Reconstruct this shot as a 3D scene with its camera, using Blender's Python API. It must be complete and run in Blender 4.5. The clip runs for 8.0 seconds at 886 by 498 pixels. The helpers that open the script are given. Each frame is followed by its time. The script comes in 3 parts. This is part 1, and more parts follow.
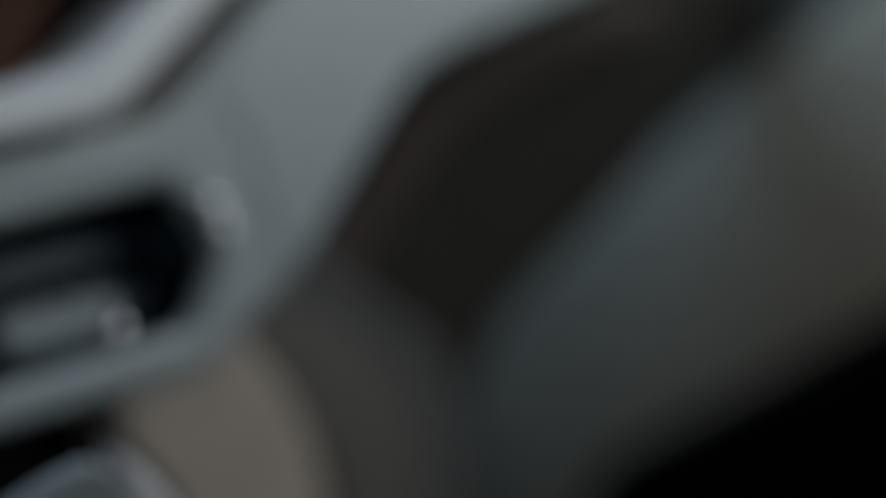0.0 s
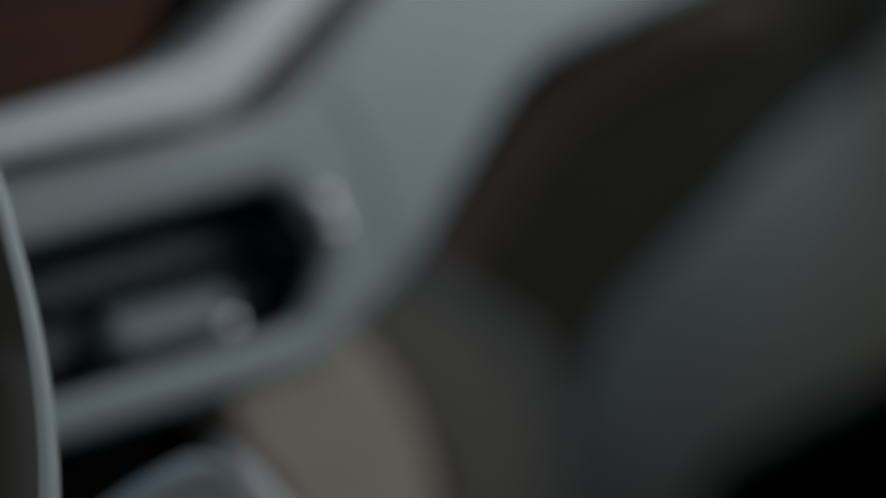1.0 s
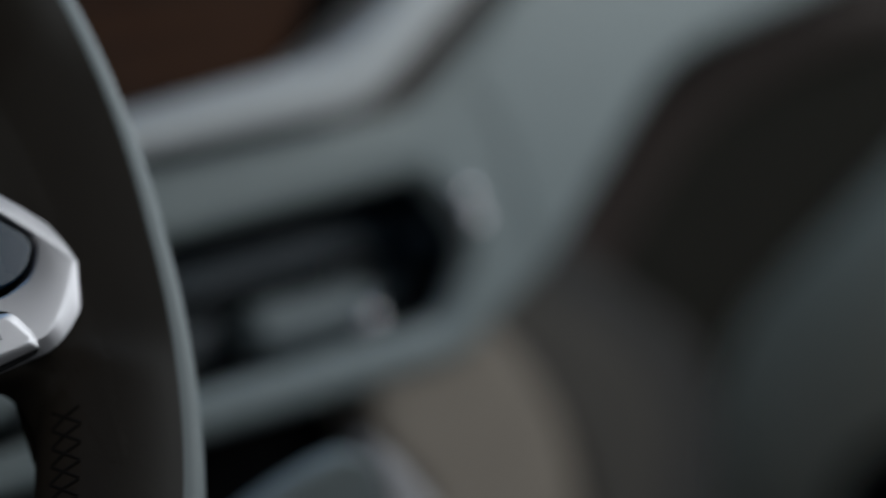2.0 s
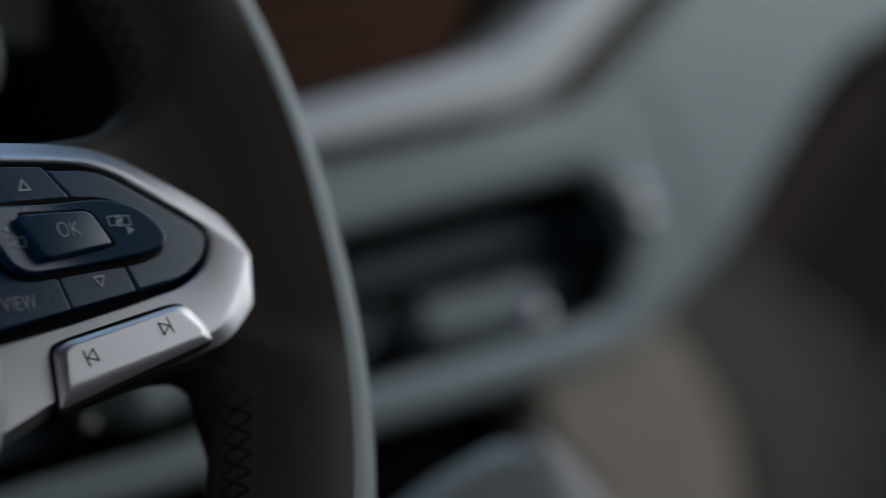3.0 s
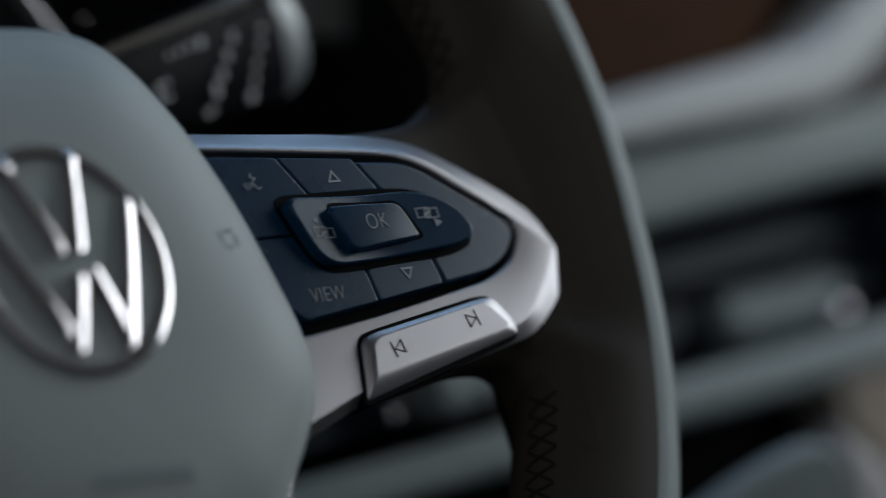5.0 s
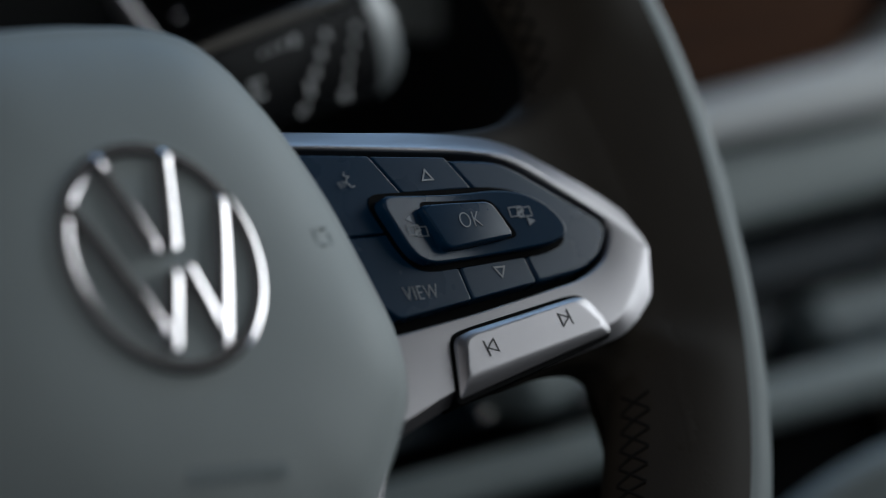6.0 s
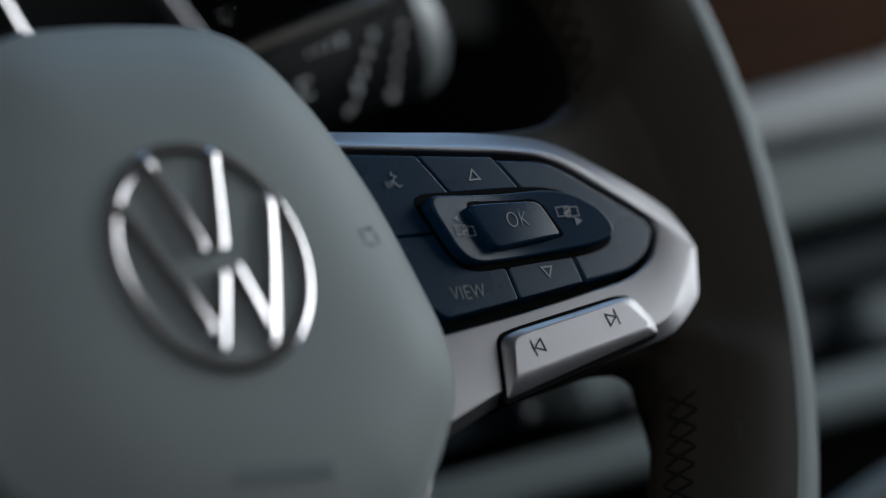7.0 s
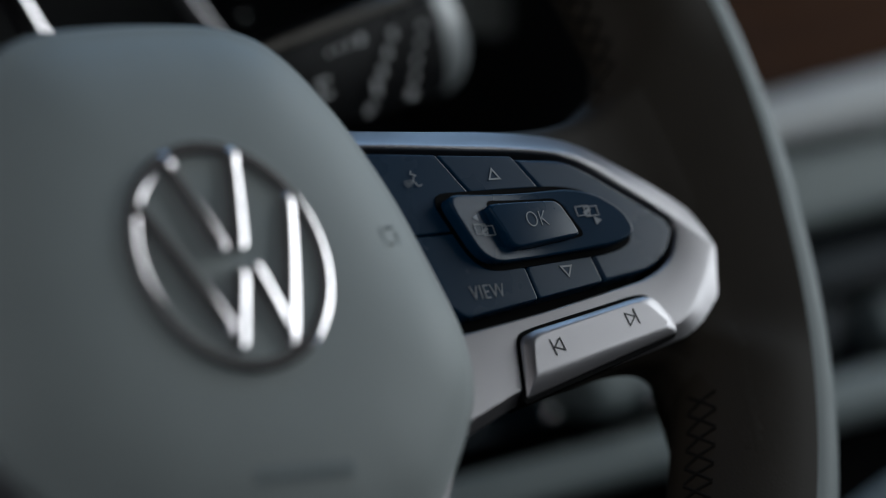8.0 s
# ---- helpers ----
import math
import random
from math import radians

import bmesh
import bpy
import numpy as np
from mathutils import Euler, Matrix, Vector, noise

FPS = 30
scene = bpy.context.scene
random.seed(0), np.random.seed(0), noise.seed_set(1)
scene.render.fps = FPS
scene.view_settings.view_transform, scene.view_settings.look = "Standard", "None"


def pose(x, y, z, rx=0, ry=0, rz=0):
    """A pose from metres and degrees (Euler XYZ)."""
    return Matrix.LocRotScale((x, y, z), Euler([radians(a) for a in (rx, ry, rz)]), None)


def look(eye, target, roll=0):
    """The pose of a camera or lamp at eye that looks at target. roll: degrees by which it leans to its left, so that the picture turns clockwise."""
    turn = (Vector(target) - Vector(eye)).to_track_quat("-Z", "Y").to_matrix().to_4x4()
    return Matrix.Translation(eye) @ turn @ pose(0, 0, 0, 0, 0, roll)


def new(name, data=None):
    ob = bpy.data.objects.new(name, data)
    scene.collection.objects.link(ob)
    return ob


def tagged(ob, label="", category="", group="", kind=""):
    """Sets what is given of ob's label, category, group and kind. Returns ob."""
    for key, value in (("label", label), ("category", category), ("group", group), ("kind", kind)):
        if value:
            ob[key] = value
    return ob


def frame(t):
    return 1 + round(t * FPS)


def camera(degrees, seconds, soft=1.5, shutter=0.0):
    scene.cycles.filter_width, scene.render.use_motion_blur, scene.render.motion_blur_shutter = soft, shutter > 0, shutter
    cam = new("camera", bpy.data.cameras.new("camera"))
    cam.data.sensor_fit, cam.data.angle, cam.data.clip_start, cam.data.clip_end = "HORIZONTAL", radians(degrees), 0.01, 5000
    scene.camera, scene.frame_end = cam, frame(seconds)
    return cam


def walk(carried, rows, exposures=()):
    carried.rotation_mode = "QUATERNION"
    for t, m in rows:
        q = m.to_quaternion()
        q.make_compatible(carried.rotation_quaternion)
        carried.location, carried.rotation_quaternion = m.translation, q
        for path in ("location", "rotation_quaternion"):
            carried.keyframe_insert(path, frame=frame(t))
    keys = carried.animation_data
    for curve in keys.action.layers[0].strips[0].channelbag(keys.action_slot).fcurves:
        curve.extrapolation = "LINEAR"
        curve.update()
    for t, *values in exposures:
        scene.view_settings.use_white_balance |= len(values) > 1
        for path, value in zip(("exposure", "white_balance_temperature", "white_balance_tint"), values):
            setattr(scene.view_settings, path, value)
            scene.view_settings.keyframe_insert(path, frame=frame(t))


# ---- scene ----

MM = 0.001
HUB = Vector((0.0, 0.0, 0.65))          # centre of the wheel's emblem, over the cabin floor
RAKE = radians(27)                      # the wheel leans back

# ---- camera ----
cam = camera(14.0, 8.0, 0.9, 0.5)
cam.data.dof.use_dof = True
cam.data.dof.focus_distance = 0.799
cam.data.dof.aperture_fstop = 4.25
PIVOT = 0.0607                          # the lens sits this far ahead of the tripod's axis
EYE = HUB + Vector((-0.4621, -0.5590, 0.0777))
# seconds, yaw, pitch, roll
ROWS = [
    (0.0, -56.35, -5.72, 0.30),
    (0.5, -55.60, -5.73, 0.30),
    (1.0, -54.66, -5.75, 0.30),
    (2.5, -51.28, -5.86, 0.29),
    (3.0, -49.95, -5.89, 0.23),
    (3.5, -48.67, -5.94, 0.21),
    (4.0, -47.42, -5.96, 0.15),
    (4.5, -46.43, -5.97, 0.11),
    (5.0, -45.38, -5.97, 0.10),
    (6.5, -43.59, -5.99, 0.00),
    (7.0, -43.29, -5.99, 0.00),
    (7.5, -43.12, -6.00, 0.00),
    (8.0, -43.00, -6.00, 0.00),
]


def heading(yaw, pitch):
    y, p = radians(yaw), radians(pitch)
    return Vector((-math.sin(y) * math.cos(p), math.cos(y) * math.cos(p), math.sin(p)))


def station(yaw, pitch, roll):
    at = EYE + PIVOT * (heading(yaw, pitch) - heading(-43.0, -6.0))
    return pose(at.x, at.y, at.z, 90 + pitch, roll, yaw)


walk(cam, [(t, station(y, p, r)) for t, y, p, r in ROWS])

# ---- light ----
scene.view_settings.exposure = 0.0
world = bpy.data.worlds.new("sky")
scene.world = world
world.use_nodes = True
wn = world.node_tree.nodes
sky = wn.new("ShaderNodeTexSky")
sky.sky_type = "NISHITA"
sky.sun_disc = False
sky.sun_elevation = radians(40)
sky.sun_rotation = radians(200)
wn["Background"].inputs["Strength"].default_value = 0.08
world.node_tree.links.new(sky.outputs["Color"], wn["Background"].inputs["Color"])


def window_light(name, eye, target, sx, sy, watts, colour):
    """Daylight that enters by one of the cabin's openings."""
    data = bpy.data.lights.new(name, "AREA")
    data.shape, data.size, data.size_y, data.energy, data.color = "RECTANGLE", sx, sy, watts, colour
    ob = new(name, data)
    ob.matrix_world = look(eye, target)
    return ob


window_light("windscreen_daylight", (0.60, 0.30, 1.132), (0.60, 0.05, 0.697), 0.58, 0.54, 2.9, (0.36, 0.64, 1.0))
window_light("passenger_window_daylight", (1.07, -0.21, 1.00), (0.0, -0.40, 0.80), 0.98, 0.44, 7.3, (0.905, 0.975, 1.0))
window_light("driver_window_daylight", (-0.595, -0.22, 1.00), (0.9, 0.10, 0.62), 1.1, 0.34, 1.2, (1.0, 0.98, 0.94))


# ---- materials ----
def material(name, colour, rough=0.5, metal=0.0, grain=0.0, scale=800.0, mottle=0.10, mottle_scale=30.0, coat=0.0, spec=0.5, kind="NOISE", rough_var=0.08):
    """A surface with grain in its relief and a slow drift of tone and gloss."""
    m = bpy.data.materials.new(name)
    m.use_nodes = True
    nt = m.node_tree
    b = nt.nodes["Principled BSDF"]
    b.inputs["Metallic"].default_value = metal
    b.inputs["Coat Weight"].default_value = coat
    b.inputs["Specular IOR Level"].default_value = spec
    tc = nt.nodes.new("ShaderNodeTexCoord")
    slow = nt.nodes.new("ShaderNodeTexNoise")
    slow.inputs["Scale"].default_value = mottle_scale
    slow.inputs["Detail"].default_value = 4
    nt.links.new(tc.outputs["Object"], slow.inputs["Vector"])
    ramp = nt.nodes.new("ShaderNodeMapRange")
    ramp.inputs["From Min"].default_value, ramp.inputs["From Max"].default_value = 0.3, 0.7
    ramp.inputs["To Min"].default_value, ramp.inputs["To Max"].default_value = 1 - mottle, 1 + mottle
    nt.links.new(slow.outputs["Fac"], ramp.inputs["Value"])
    mul = nt.nodes.new("ShaderNodeVectorMath")
    mul.operation = "SCALE"
    mul.inputs[0].default_value = colour
    nt.links.new(ramp.outputs["Result"], mul.inputs["Scale"])
    nt.links.new(mul.outputs["Vector"], b.inputs["Base Color"])
    rr = nt.nodes.new("ShaderNodeMapRange")
    rr.inputs["To Min"].default_value, rr.inputs["To Max"].default_value = max(0.02, rough - rough_var), min(1, rough + rough_var)
    nt.links.new(slow.outputs["Fac"], rr.inputs["Value"])
    nt.links.new(rr.outputs["Result"], b.inputs["Roughness"])
    if grain:
        if kind == "VORONOI":
            fine = nt.nodes.new("ShaderNodeTexVoronoi")
            fine.feature = "DISTANCE_TO_EDGE"
            out = fine.outputs["Distance"]
        else:
            fine = nt.nodes.new("ShaderNodeTexNoise")
            fine.inputs["Detail"].default_value = 3
            out = fine.outputs["Fac"]
        fine.inputs["Scale"].default_value = scale
        nt.links.new(tc.outputs["Object"], fine.inputs["Vector"])
        bump = nt.nodes.new("ShaderNodeBump")
        bump.inputs["Strength"].default_value = grain
        bump.inputs["Distance"].default_value = 0.0003
        nt.links.new(out, bump.inputs["Height"])
        nt.links.new(bump.outputs["Normal"], b.inputs["Normal"])
    return m


GREY_LEATHER = material("grey leather", (0.245, 0.275, 0.27), 0.58, grain=0.22, scale=900, kind="VORONOI", mottle=0.05)
GREY_PLASTIC = material("grey dash plastic", (0.232, 0.268, 0.268), 0.5, grain=0.25, scale=700, mottle=0.05, spec=0.35)
TRIM_PAINT = material("pale trim paint", (0.67, 0.675, 0.67), 0.6, mottle=0.04, spec=0.12)
SILVER = material("satin silver", (0.308, 0.294, 0.304), 0.36, metal=0.8, grain=0.06, scale=2500, mottle=0.03, rough_var=0.04)
CHROME = material("bright chrome", (0.70, 0.66, 0.67), 0.07, metal=1.0, mottle=0.02, rough_var=0.03)
BAND_LEATHER = material("smooth grey leather", (0.19, 0.215, 0.212), 0.55, grain=0.12, scale=900, kind="VORONOI", mottle=0.05, spec=0.3)
BLACK_LEATHER = material("black leather", (0.035, 0.0283, 0.0217), 0.6, grain=0.16, scale=900, kind="VORONOI", mottle=0.12, spec=0.10)
# The blue base puts the sky's reflection on the black keys into the colour.
KEY_SKY_TINT = material("black key plastic tinted sky blue", (0.004, 0.027, 0.060), 0.28, grain=0.05, scale=2500, mottle=0.08, spec=0.19)
# Near-lightless black: the shade inside gaps and recesses is put into the colour.
GAP_SHADE = material("gap shade", (0.002, 0.002, 0.0022), 0.8, mottle=0.1, spec=0.04)
DARK_PLASTIC = material("dark plastic", (0.010, 0.010, 0.011), 0.5, grain=0.2, scale=900, mottle=0.1, spec=0.3)
VENT_BLACK = material("vent slat plastic", (0.009, 0.018, 0.027), 0.45, mottle=0.08, spec=0.12)
VENT_GREY = material("vent grey plastic", (0.150, 0.178, 0.184), 0.5, mottle=0.08, spec=0.12)
MARK_GREY = material("printed grey", (0.28, 0.30, 0.32), 0.6, mottle=0.05, mottle_scale=900)
MARK_BLACK = material("printed black", (0.01, 0.01, 0.012), 0.6, mottle=0.05)
# Two darker greys put the shading of the cover's imprints into the colour.
IMPRINT = material("imprint shadow", (0.165, 0.195, 0.198), 0.6, mottle=0.05)
FAINT_SHADE = material("faint imprint shadow", (0.20, 0.235, 0.239), 0.6, mottle=0.05)
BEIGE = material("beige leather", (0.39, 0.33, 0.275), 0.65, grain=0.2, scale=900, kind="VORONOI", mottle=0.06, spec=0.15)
DARK_BROWN = material("dark brown plastic", (0.0235, 0.0212, 0.0168), 0.75, mottle=0.12, spec=0.1)
LIP_BROWN = material("reddish brown vinyl", (0.058, 0.043, 0.038), 0.7, mottle=0.12, spec=0.1)
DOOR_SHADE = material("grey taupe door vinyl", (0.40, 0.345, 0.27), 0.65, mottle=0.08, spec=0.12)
# Darker copy of the door's vinyl, for where less light falls.
DOOR_DIM = material("dimmed door vinyl", (0.115, 0.102, 0.080), 0.65, mottle=0.08, spec=0.1)
DOOR_GREY = material("grey door vinyl", (0.50, 0.395, 0.28), 0.65, mottle=0.08, spec=0.15)
CABIN = material("cabin lining", (0.10, 0.10, 0.10), 0.9, mottle=0.1, spec=0.1)
STALK_BLACK = material("glossy stalk plastic", (0.010, 0.010, 0.011), 0.28, mottle=0.1, spec=0.45)
# Two darker steps of the beige side, for its fade into shade.
BEIGE_DARK = material("darkest step of the beige fade", (0.080, 0.075, 0.072), 0.7, grain=0.2, scale=900, mottle=0.1, spec=0.1)
BEIGE_DIM = material("dimmed beige leather", (0.115, 0.103, 0.092), 0.65, grain=0.2, scale=900, kind="VORONOI", mottle=0.06, spec=0.12)
CONSOLE_GREY = material("console grey plastic", (0.20, 0.225, 0.225), 0.65, grain=0.2, scale=700, mottle=0.06, spec=0.1)
FADED = material("faded print", (0.70, 0.71, 0.72), 0.6, mottle=0.05)
THREAD = material("black thread", (0.015, 0.0128, 0.0112), 0.8, mottle=0.1, spec=0.1)
SURROUND = material("dim grey plastic", (0.26, 0.255, 0.245), 0.6, mottle=0.08, spec=0.2)
TRIM_GREY = material("pale satin plastic", (0.62, 0.595, 0.60), 0.55, mottle=0.04, spec=0.2)
# Grey that stands in for the sheen on the stalk's upper edge.
EDGE_SHEEN = material("painted edge sheen", (0.15, 0.135, 0.118), 0.4, mottle=0.06, spec=0.5)
# Dark glossy cap: part of its highlight is put into the grey base.
CAP_SHEEN = material("dark cap plastic greyed for sheen", (0.20, 0.215, 0.22), 0.35, mottle=0.06, spec=0.9)


def wood():
    m = material("brown wood veneer", (0.10, 0.030, 0.012), 0.6, spec=0.04)
    nt = m.node_tree
    b = nt.nodes["Principled BSDF"]
    tc = nt.nodes["Texture Coordinate"]
    mp = nt.nodes.new("ShaderNodeMapping")
    mp.inputs["Scale"].default_value = (6, 90, 90)
    nt.links.new(tc.outputs["Object"], mp.inputs["Vector"])
    n = nt.nodes.new("ShaderNodeTexNoise")
    n.inputs["Scale"].default_value, n.inputs["Detail"].default_value = 1.0, 5
    nt.links.new(mp.outputs["Vector"], n.inputs["Vector"])
    cr = nt.nodes.new("ShaderNodeValToRGB")
    cr.color_ramp.elements[0].position, cr.color_ramp.elements[0].color = 0.3, (0.026, 0.0078, 0.0016, 1)
    cr.color_ramp.elements[1].position, cr.color_ramp.elements[1].color = 0.7, (0.068, 0.021, 0.004, 1)
    nt.links.new(n.outputs["Fac"], cr.inputs["Fac"])
    nt.links.new(cr.outputs["Color"], b.inputs["Base Color"])
    return m


WOOD = wood()


# ---- shapes ----
def finish(name, bm, mat, sharp=32.0):
    bmesh.ops.recalc_face_normals(bm, faces=bm.faces)
    me = bpy.data.meshes.new(name)
    bm.to_mesh(me)
    bm.free()
    me.materials.append(mat)
    for p in me.polygons:
        p.use_smooth = True
    me.set_sharp_from_angle(angle=radians(sharp))
    return me


def part(name, bm, mat, parent, label="", sharp=32.0):
    ob = new(name, finish(name, bm, mat, sharp))
    ob.parent = parent
    if label:
        tagged(ob, label)
    return ob


def thing(name, m, label, category, group="", kind=""):
    ob = new(name)
    ob.empty_display_size = 0.02
    ob.matrix_world = m
    return tagged(ob, label, category, group, kind)


def single(name, bm, mat, m, label="", category="", group="", kind="", sharp=32.0):
    ob = new(name, finish(name, bm, mat, sharp))
    ob.matrix_world = m
    return tagged(ob, label, category, group, kind)


def fillet(pts, seg=5):
    """An outline in metres from points (x, y, corner radius) in millimetres."""
    out = []
    n = len(pts)
    for i in range(n):
        x, y, r = (*pts[i], 0)[:3]
        p = Vector((x, y))
        a = Vector(pts[i - 1][:2]) - p
        b = Vector(pts[(i + 1) % n][:2]) - p
        if r <= 0:
            out.append(p * MM)
            continue
        ra, rb = min(r, a.length * 0.48), min(r, b.length * 0.48)
        s, e = p + a.normalized() * ra, p + b.normalized() * rb
        for k in range(seg + 1):
            t = k / seg
            out.append(((1 - t) ** 2 * s + 2 * t * (1 - t) * p + t * t * e) * MM)
    return out


def area(o):
    return sum(o[i - 1].x * o[i].y - o[i].x * o[i - 1].y for i in range(len(o))) / 2


def inset(o, d):
    """The outline moved inwards by d metres."""
    s = 1 if area(o) > 0 else -1
    n = len(o)
    out = []
    for i in range(n):
        a, b, c = o[i - 1], o[i], o[(i + 1) % n]
        e1, e2 = (b - a), (c - b)
        if e1.length < 1e-9 or e2.length < 1e-9:
            e1 = e2 = (c - a)
        n1 = Vector((-e1.y, e1.x)).normalized() * s
        n2 = Vector((-e2.y, e2.x)).normalized() * s
        m = n1 + n2
        q = max(m.length_squared / 2, 0.3)
        out.append(b + m / q * d)
    return out


def loop(bm, o, z):
    return [bm.verts.new((p.x, p.y, z(p.x, p.y) if callable(z) else z)) for p in o]


def bridge(bm, a, b):
    n = len(a)
    for i in range(n):
        j = (i + 1) % n
        bm.faces.new((a[i], a[j], b[j], b[i]))


def slab(pts, z0, z1, edge=0.0, seg=5, chamfer=None, bm=None, round_seg=5, back_edge=0.0, dense=0.0):
    """A plate from z0 up to z1 (metres) over an outline of (x, y, corner radius) in mm, with a rounded rim of radius edge, or a chamfer (inwards, downwards)."""
    bm = bm or bmesh.new()
    raw = [Vector(p[:2]) for p in pts]
    radii = [(p[2] if len(p) > 2 else 0) for p in pts]

    base = fillet([(p.x, p.y, r) for p, r in zip(raw, radii)], round_seg)
    cuts = [1 + int((base[(i + 1) % len(base)] - base[i]).length / (dense * MM)) if dense else 1 for i in range(len(base))]

    def ring(d, z):
        q = inset(raw, d / MM) if d else raw
        o = fillet([(p.x, p.y, r) for p, r in zip(q, radii)], round_seg)
        return loop(bm, [o[i].lerp(o[(i + 1) % len(o)], k / n) for i, n in enumerate(cuts) for k in range(n)], z)

    if chamfer:
        w, h = chamfer
        steps = [(0.0, z0), (0.0, z1 - h), (0.0003, z1 - h + 0.0003), (w - 0.0004, z1 - 0.0002), (w, z1), (w + 0.0004, z1)]
    elif edge:
        arc = [k / seg * math.pi / 2 for k in range(seg + 1)]
        steps = [(edge * (1 - math.cos(k)), z1 - edge + edge * math.sin(k)) for k in arc]
        steps.append((edge * 1.12, z1))
        if back_edge:
            steps = [(back_edge * (1 - math.cos(k)), z0 + back_edge - back_edge * math.sin(k)) for k in reversed(arc)] + steps
        else:
            steps = [(0.0, z0)] + steps
    else:
        steps = [(0.0, z0), (0.0, z1)]
    last = None
    for d, z in steps:
        nxt = ring(d, z)
        if last:
            bridge(bm, last, nxt)
        else:
            bm.faces.new(list(reversed(nxt)))
        last = nxt
    bm.faces.new(last)
    return bm


def resample(o, n):
    """n points at even steps round a closed outline, from its first point."""
    pts = o + [o[0]]
    ls = [0.0]
    for a, b in zip(pts, pts[1:]):
        ls.append(ls[-1] + (b - a).length)
    out, k = [], 0
    for i in range(n):
        d = ls[-1] * i / n
        while ls[k + 1] < d:
            k += 1
        t = (d - ls[k]) / max(ls[k + 1] - ls[k], 1e-9)
        out.append(pts[k].lerp(pts[k + 1], t))
    return out


def ribbon(bm, pts, width, z, thick=0.00012, closed=False):
    """A flat printed stroke along points in millimetres."""
    p = [Vector(q) * MM for q in pts]
    n = len(p)
    left, right = [], []
    for i in range(n):
        a = p[i - 1] if (i or closed) else p[i]
        c = p[(i + 1) % n] if (i < n - 1 or closed) else p[i]
        d1 = (p[i] - a).normalized() if (p[i] - a).length else (c - p[i]).normalized()
        d2 = (c - p[i]).normalized() if (c - p[i]).length else d1
        m = Vector((-d1.y, d1.x)) + Vector((-d2.y, d2.x))
        m = m / max(m.length_squared / 2, 0.35) * width * MM / 2
        left.append(p[i] + m)
        right.append(p[i] - m)
    rows = []
    for o, h in ((left, z), (left, z + thick), (right, z + thick), (right, z)):
        rows.append([bm.verts.new((q.x, q.y, h)) for q in o])
    m = n if closed else n - 1
    for i in range(m):
        j = (i + 1) % n
        for k in range(3):
            bm.faces.new((rows[k][i], rows[k][j], rows[k + 1][j], rows[k + 1][i]))
    return bm


def lettering(text, size, x, y, z, mat, parent, stretch=1.0):
    cu = bpy.data.curves.new(text, "FONT")
    cu.body, cu.size, cu.align_x, cu.align_y = text, 1.0, "CENTER", "CENTER"
    cu.extrude, cu.offset, cu.space_character = 0.01, -0.020, 1.06
    tmp = new("lettering_curve", cu)
    bpy.context.view_layer.update()
    me = bpy.data.meshes.new_from_object(tmp.evaluated_get(bpy.context.evaluated_depsgraph_get()))
    bpy.data.objects.remove(tmp)
    me.transform(Matrix.Diagonal((size * MM * stretch, size * MM, 0.01, 1)))
    me.materials.clear()
    me.materials.append(mat)
    ob = new("lettering", me)
    ob.parent = parent
    ob.location = (x * MM, y * MM, z)
    return ob


def box(x0, x1, y0, y1, z0, z1, edge=0.0):
    return slab([(x / MM, y / MM) for x, y in ((x0, y0), (x1, y0), (x1, y1), (x0, y1))], z0, z1, edge)


def tube(bm, a, b, r0, r1=None, sides=8):
    a, b = Vector(a), Vector(b)
    r1 = r0 if r1 is None else r1
    t = (b - a).normalized()
    u = t.orthogonal().normalized()
    v = t.cross(u)
    rings = []
    for c, r in ((a, r0), (b, r1)):
        rings.append([bm.verts.new(c + r * (math.cos(k / sides * math.tau) * u + math.sin(k / sides * math.tau) * v)) for k in range(sides)])
    bridge(bm, rings[0], rings[1])
    bm.faces.new(list(reversed(rings[0])))
    bm.faces.new(rings[1])
    return bm


# ---- cabin ----
ID = Matrix.Identity(4)
single("floor", box(-0.62, 1.10, -1.9, 1.0, -0.04, 0.0), CABIN, ID, "dark grey carpeted cabin floor", "floor", kind="structure")


def frame_wall(name, m, w, h, hole, thick, label, category):
    """A wall of the cabin with one opening: four butted strips in one mesh."""
    x0, x1, y0, y1 = hole
    outer = [Vector(p) for p in ((0, 0), (w, 0), (w, h), (0, h))]
    inner = [Vector(p) for p in ((x0, y0), (x1, y0), (x1, y1), (x0, y1))]
    bm = bmesh.new()
    a, b, c, d = loop(bm, outer, 0.0), loop(bm, inner, 0.0), loop(bm, inner, thick), loop(bm, outer, thick)
    bridge(bm, a, b)
    bridge(bm, b, c)
    bridge(bm, c, d)
    bridge(bm, d, a)
    return single(name, bm, CABIN, m, label, category, kind="structure")


single("ceiling", box(-0.62, 1.10, -1.9, 0.03, 1.26, 1.30), CABIN, ID, "dark grey headliner", "ceiling", kind="structure")
frame_wall("wall_right", pose(1.10, -1.9, 0, 90, 0, 90), 2.9, 1.26, (1.15, 2.30, 0.78, 1.23), 0.04, "passenger side of the cabin with window", "wall")
frame_wall("wall_left", pose(-0.62, 1.0, 0, 90, 0, -90), 2.9, 1.26, (0.7, 2.5, 0.78, 1.14), 0.04, "driver side of the cabin with window", "wall")
frame_wall("wall_rear", pose(1.10, -1.9, 0, 90, 0, 180), 1.72, 1.26, (0.3, 1.4, 0.8, 1.12), 0.04, "rear of the cabin with window", "wall")
single("wall_front", box(-0.62, 1.10, 0.0, 0.95, -0.02, 0.0), CABIN, pose(0, 1.0, 0, 90, 0, 0), "bulkhead under the windscreen", "wall", kind="structure")

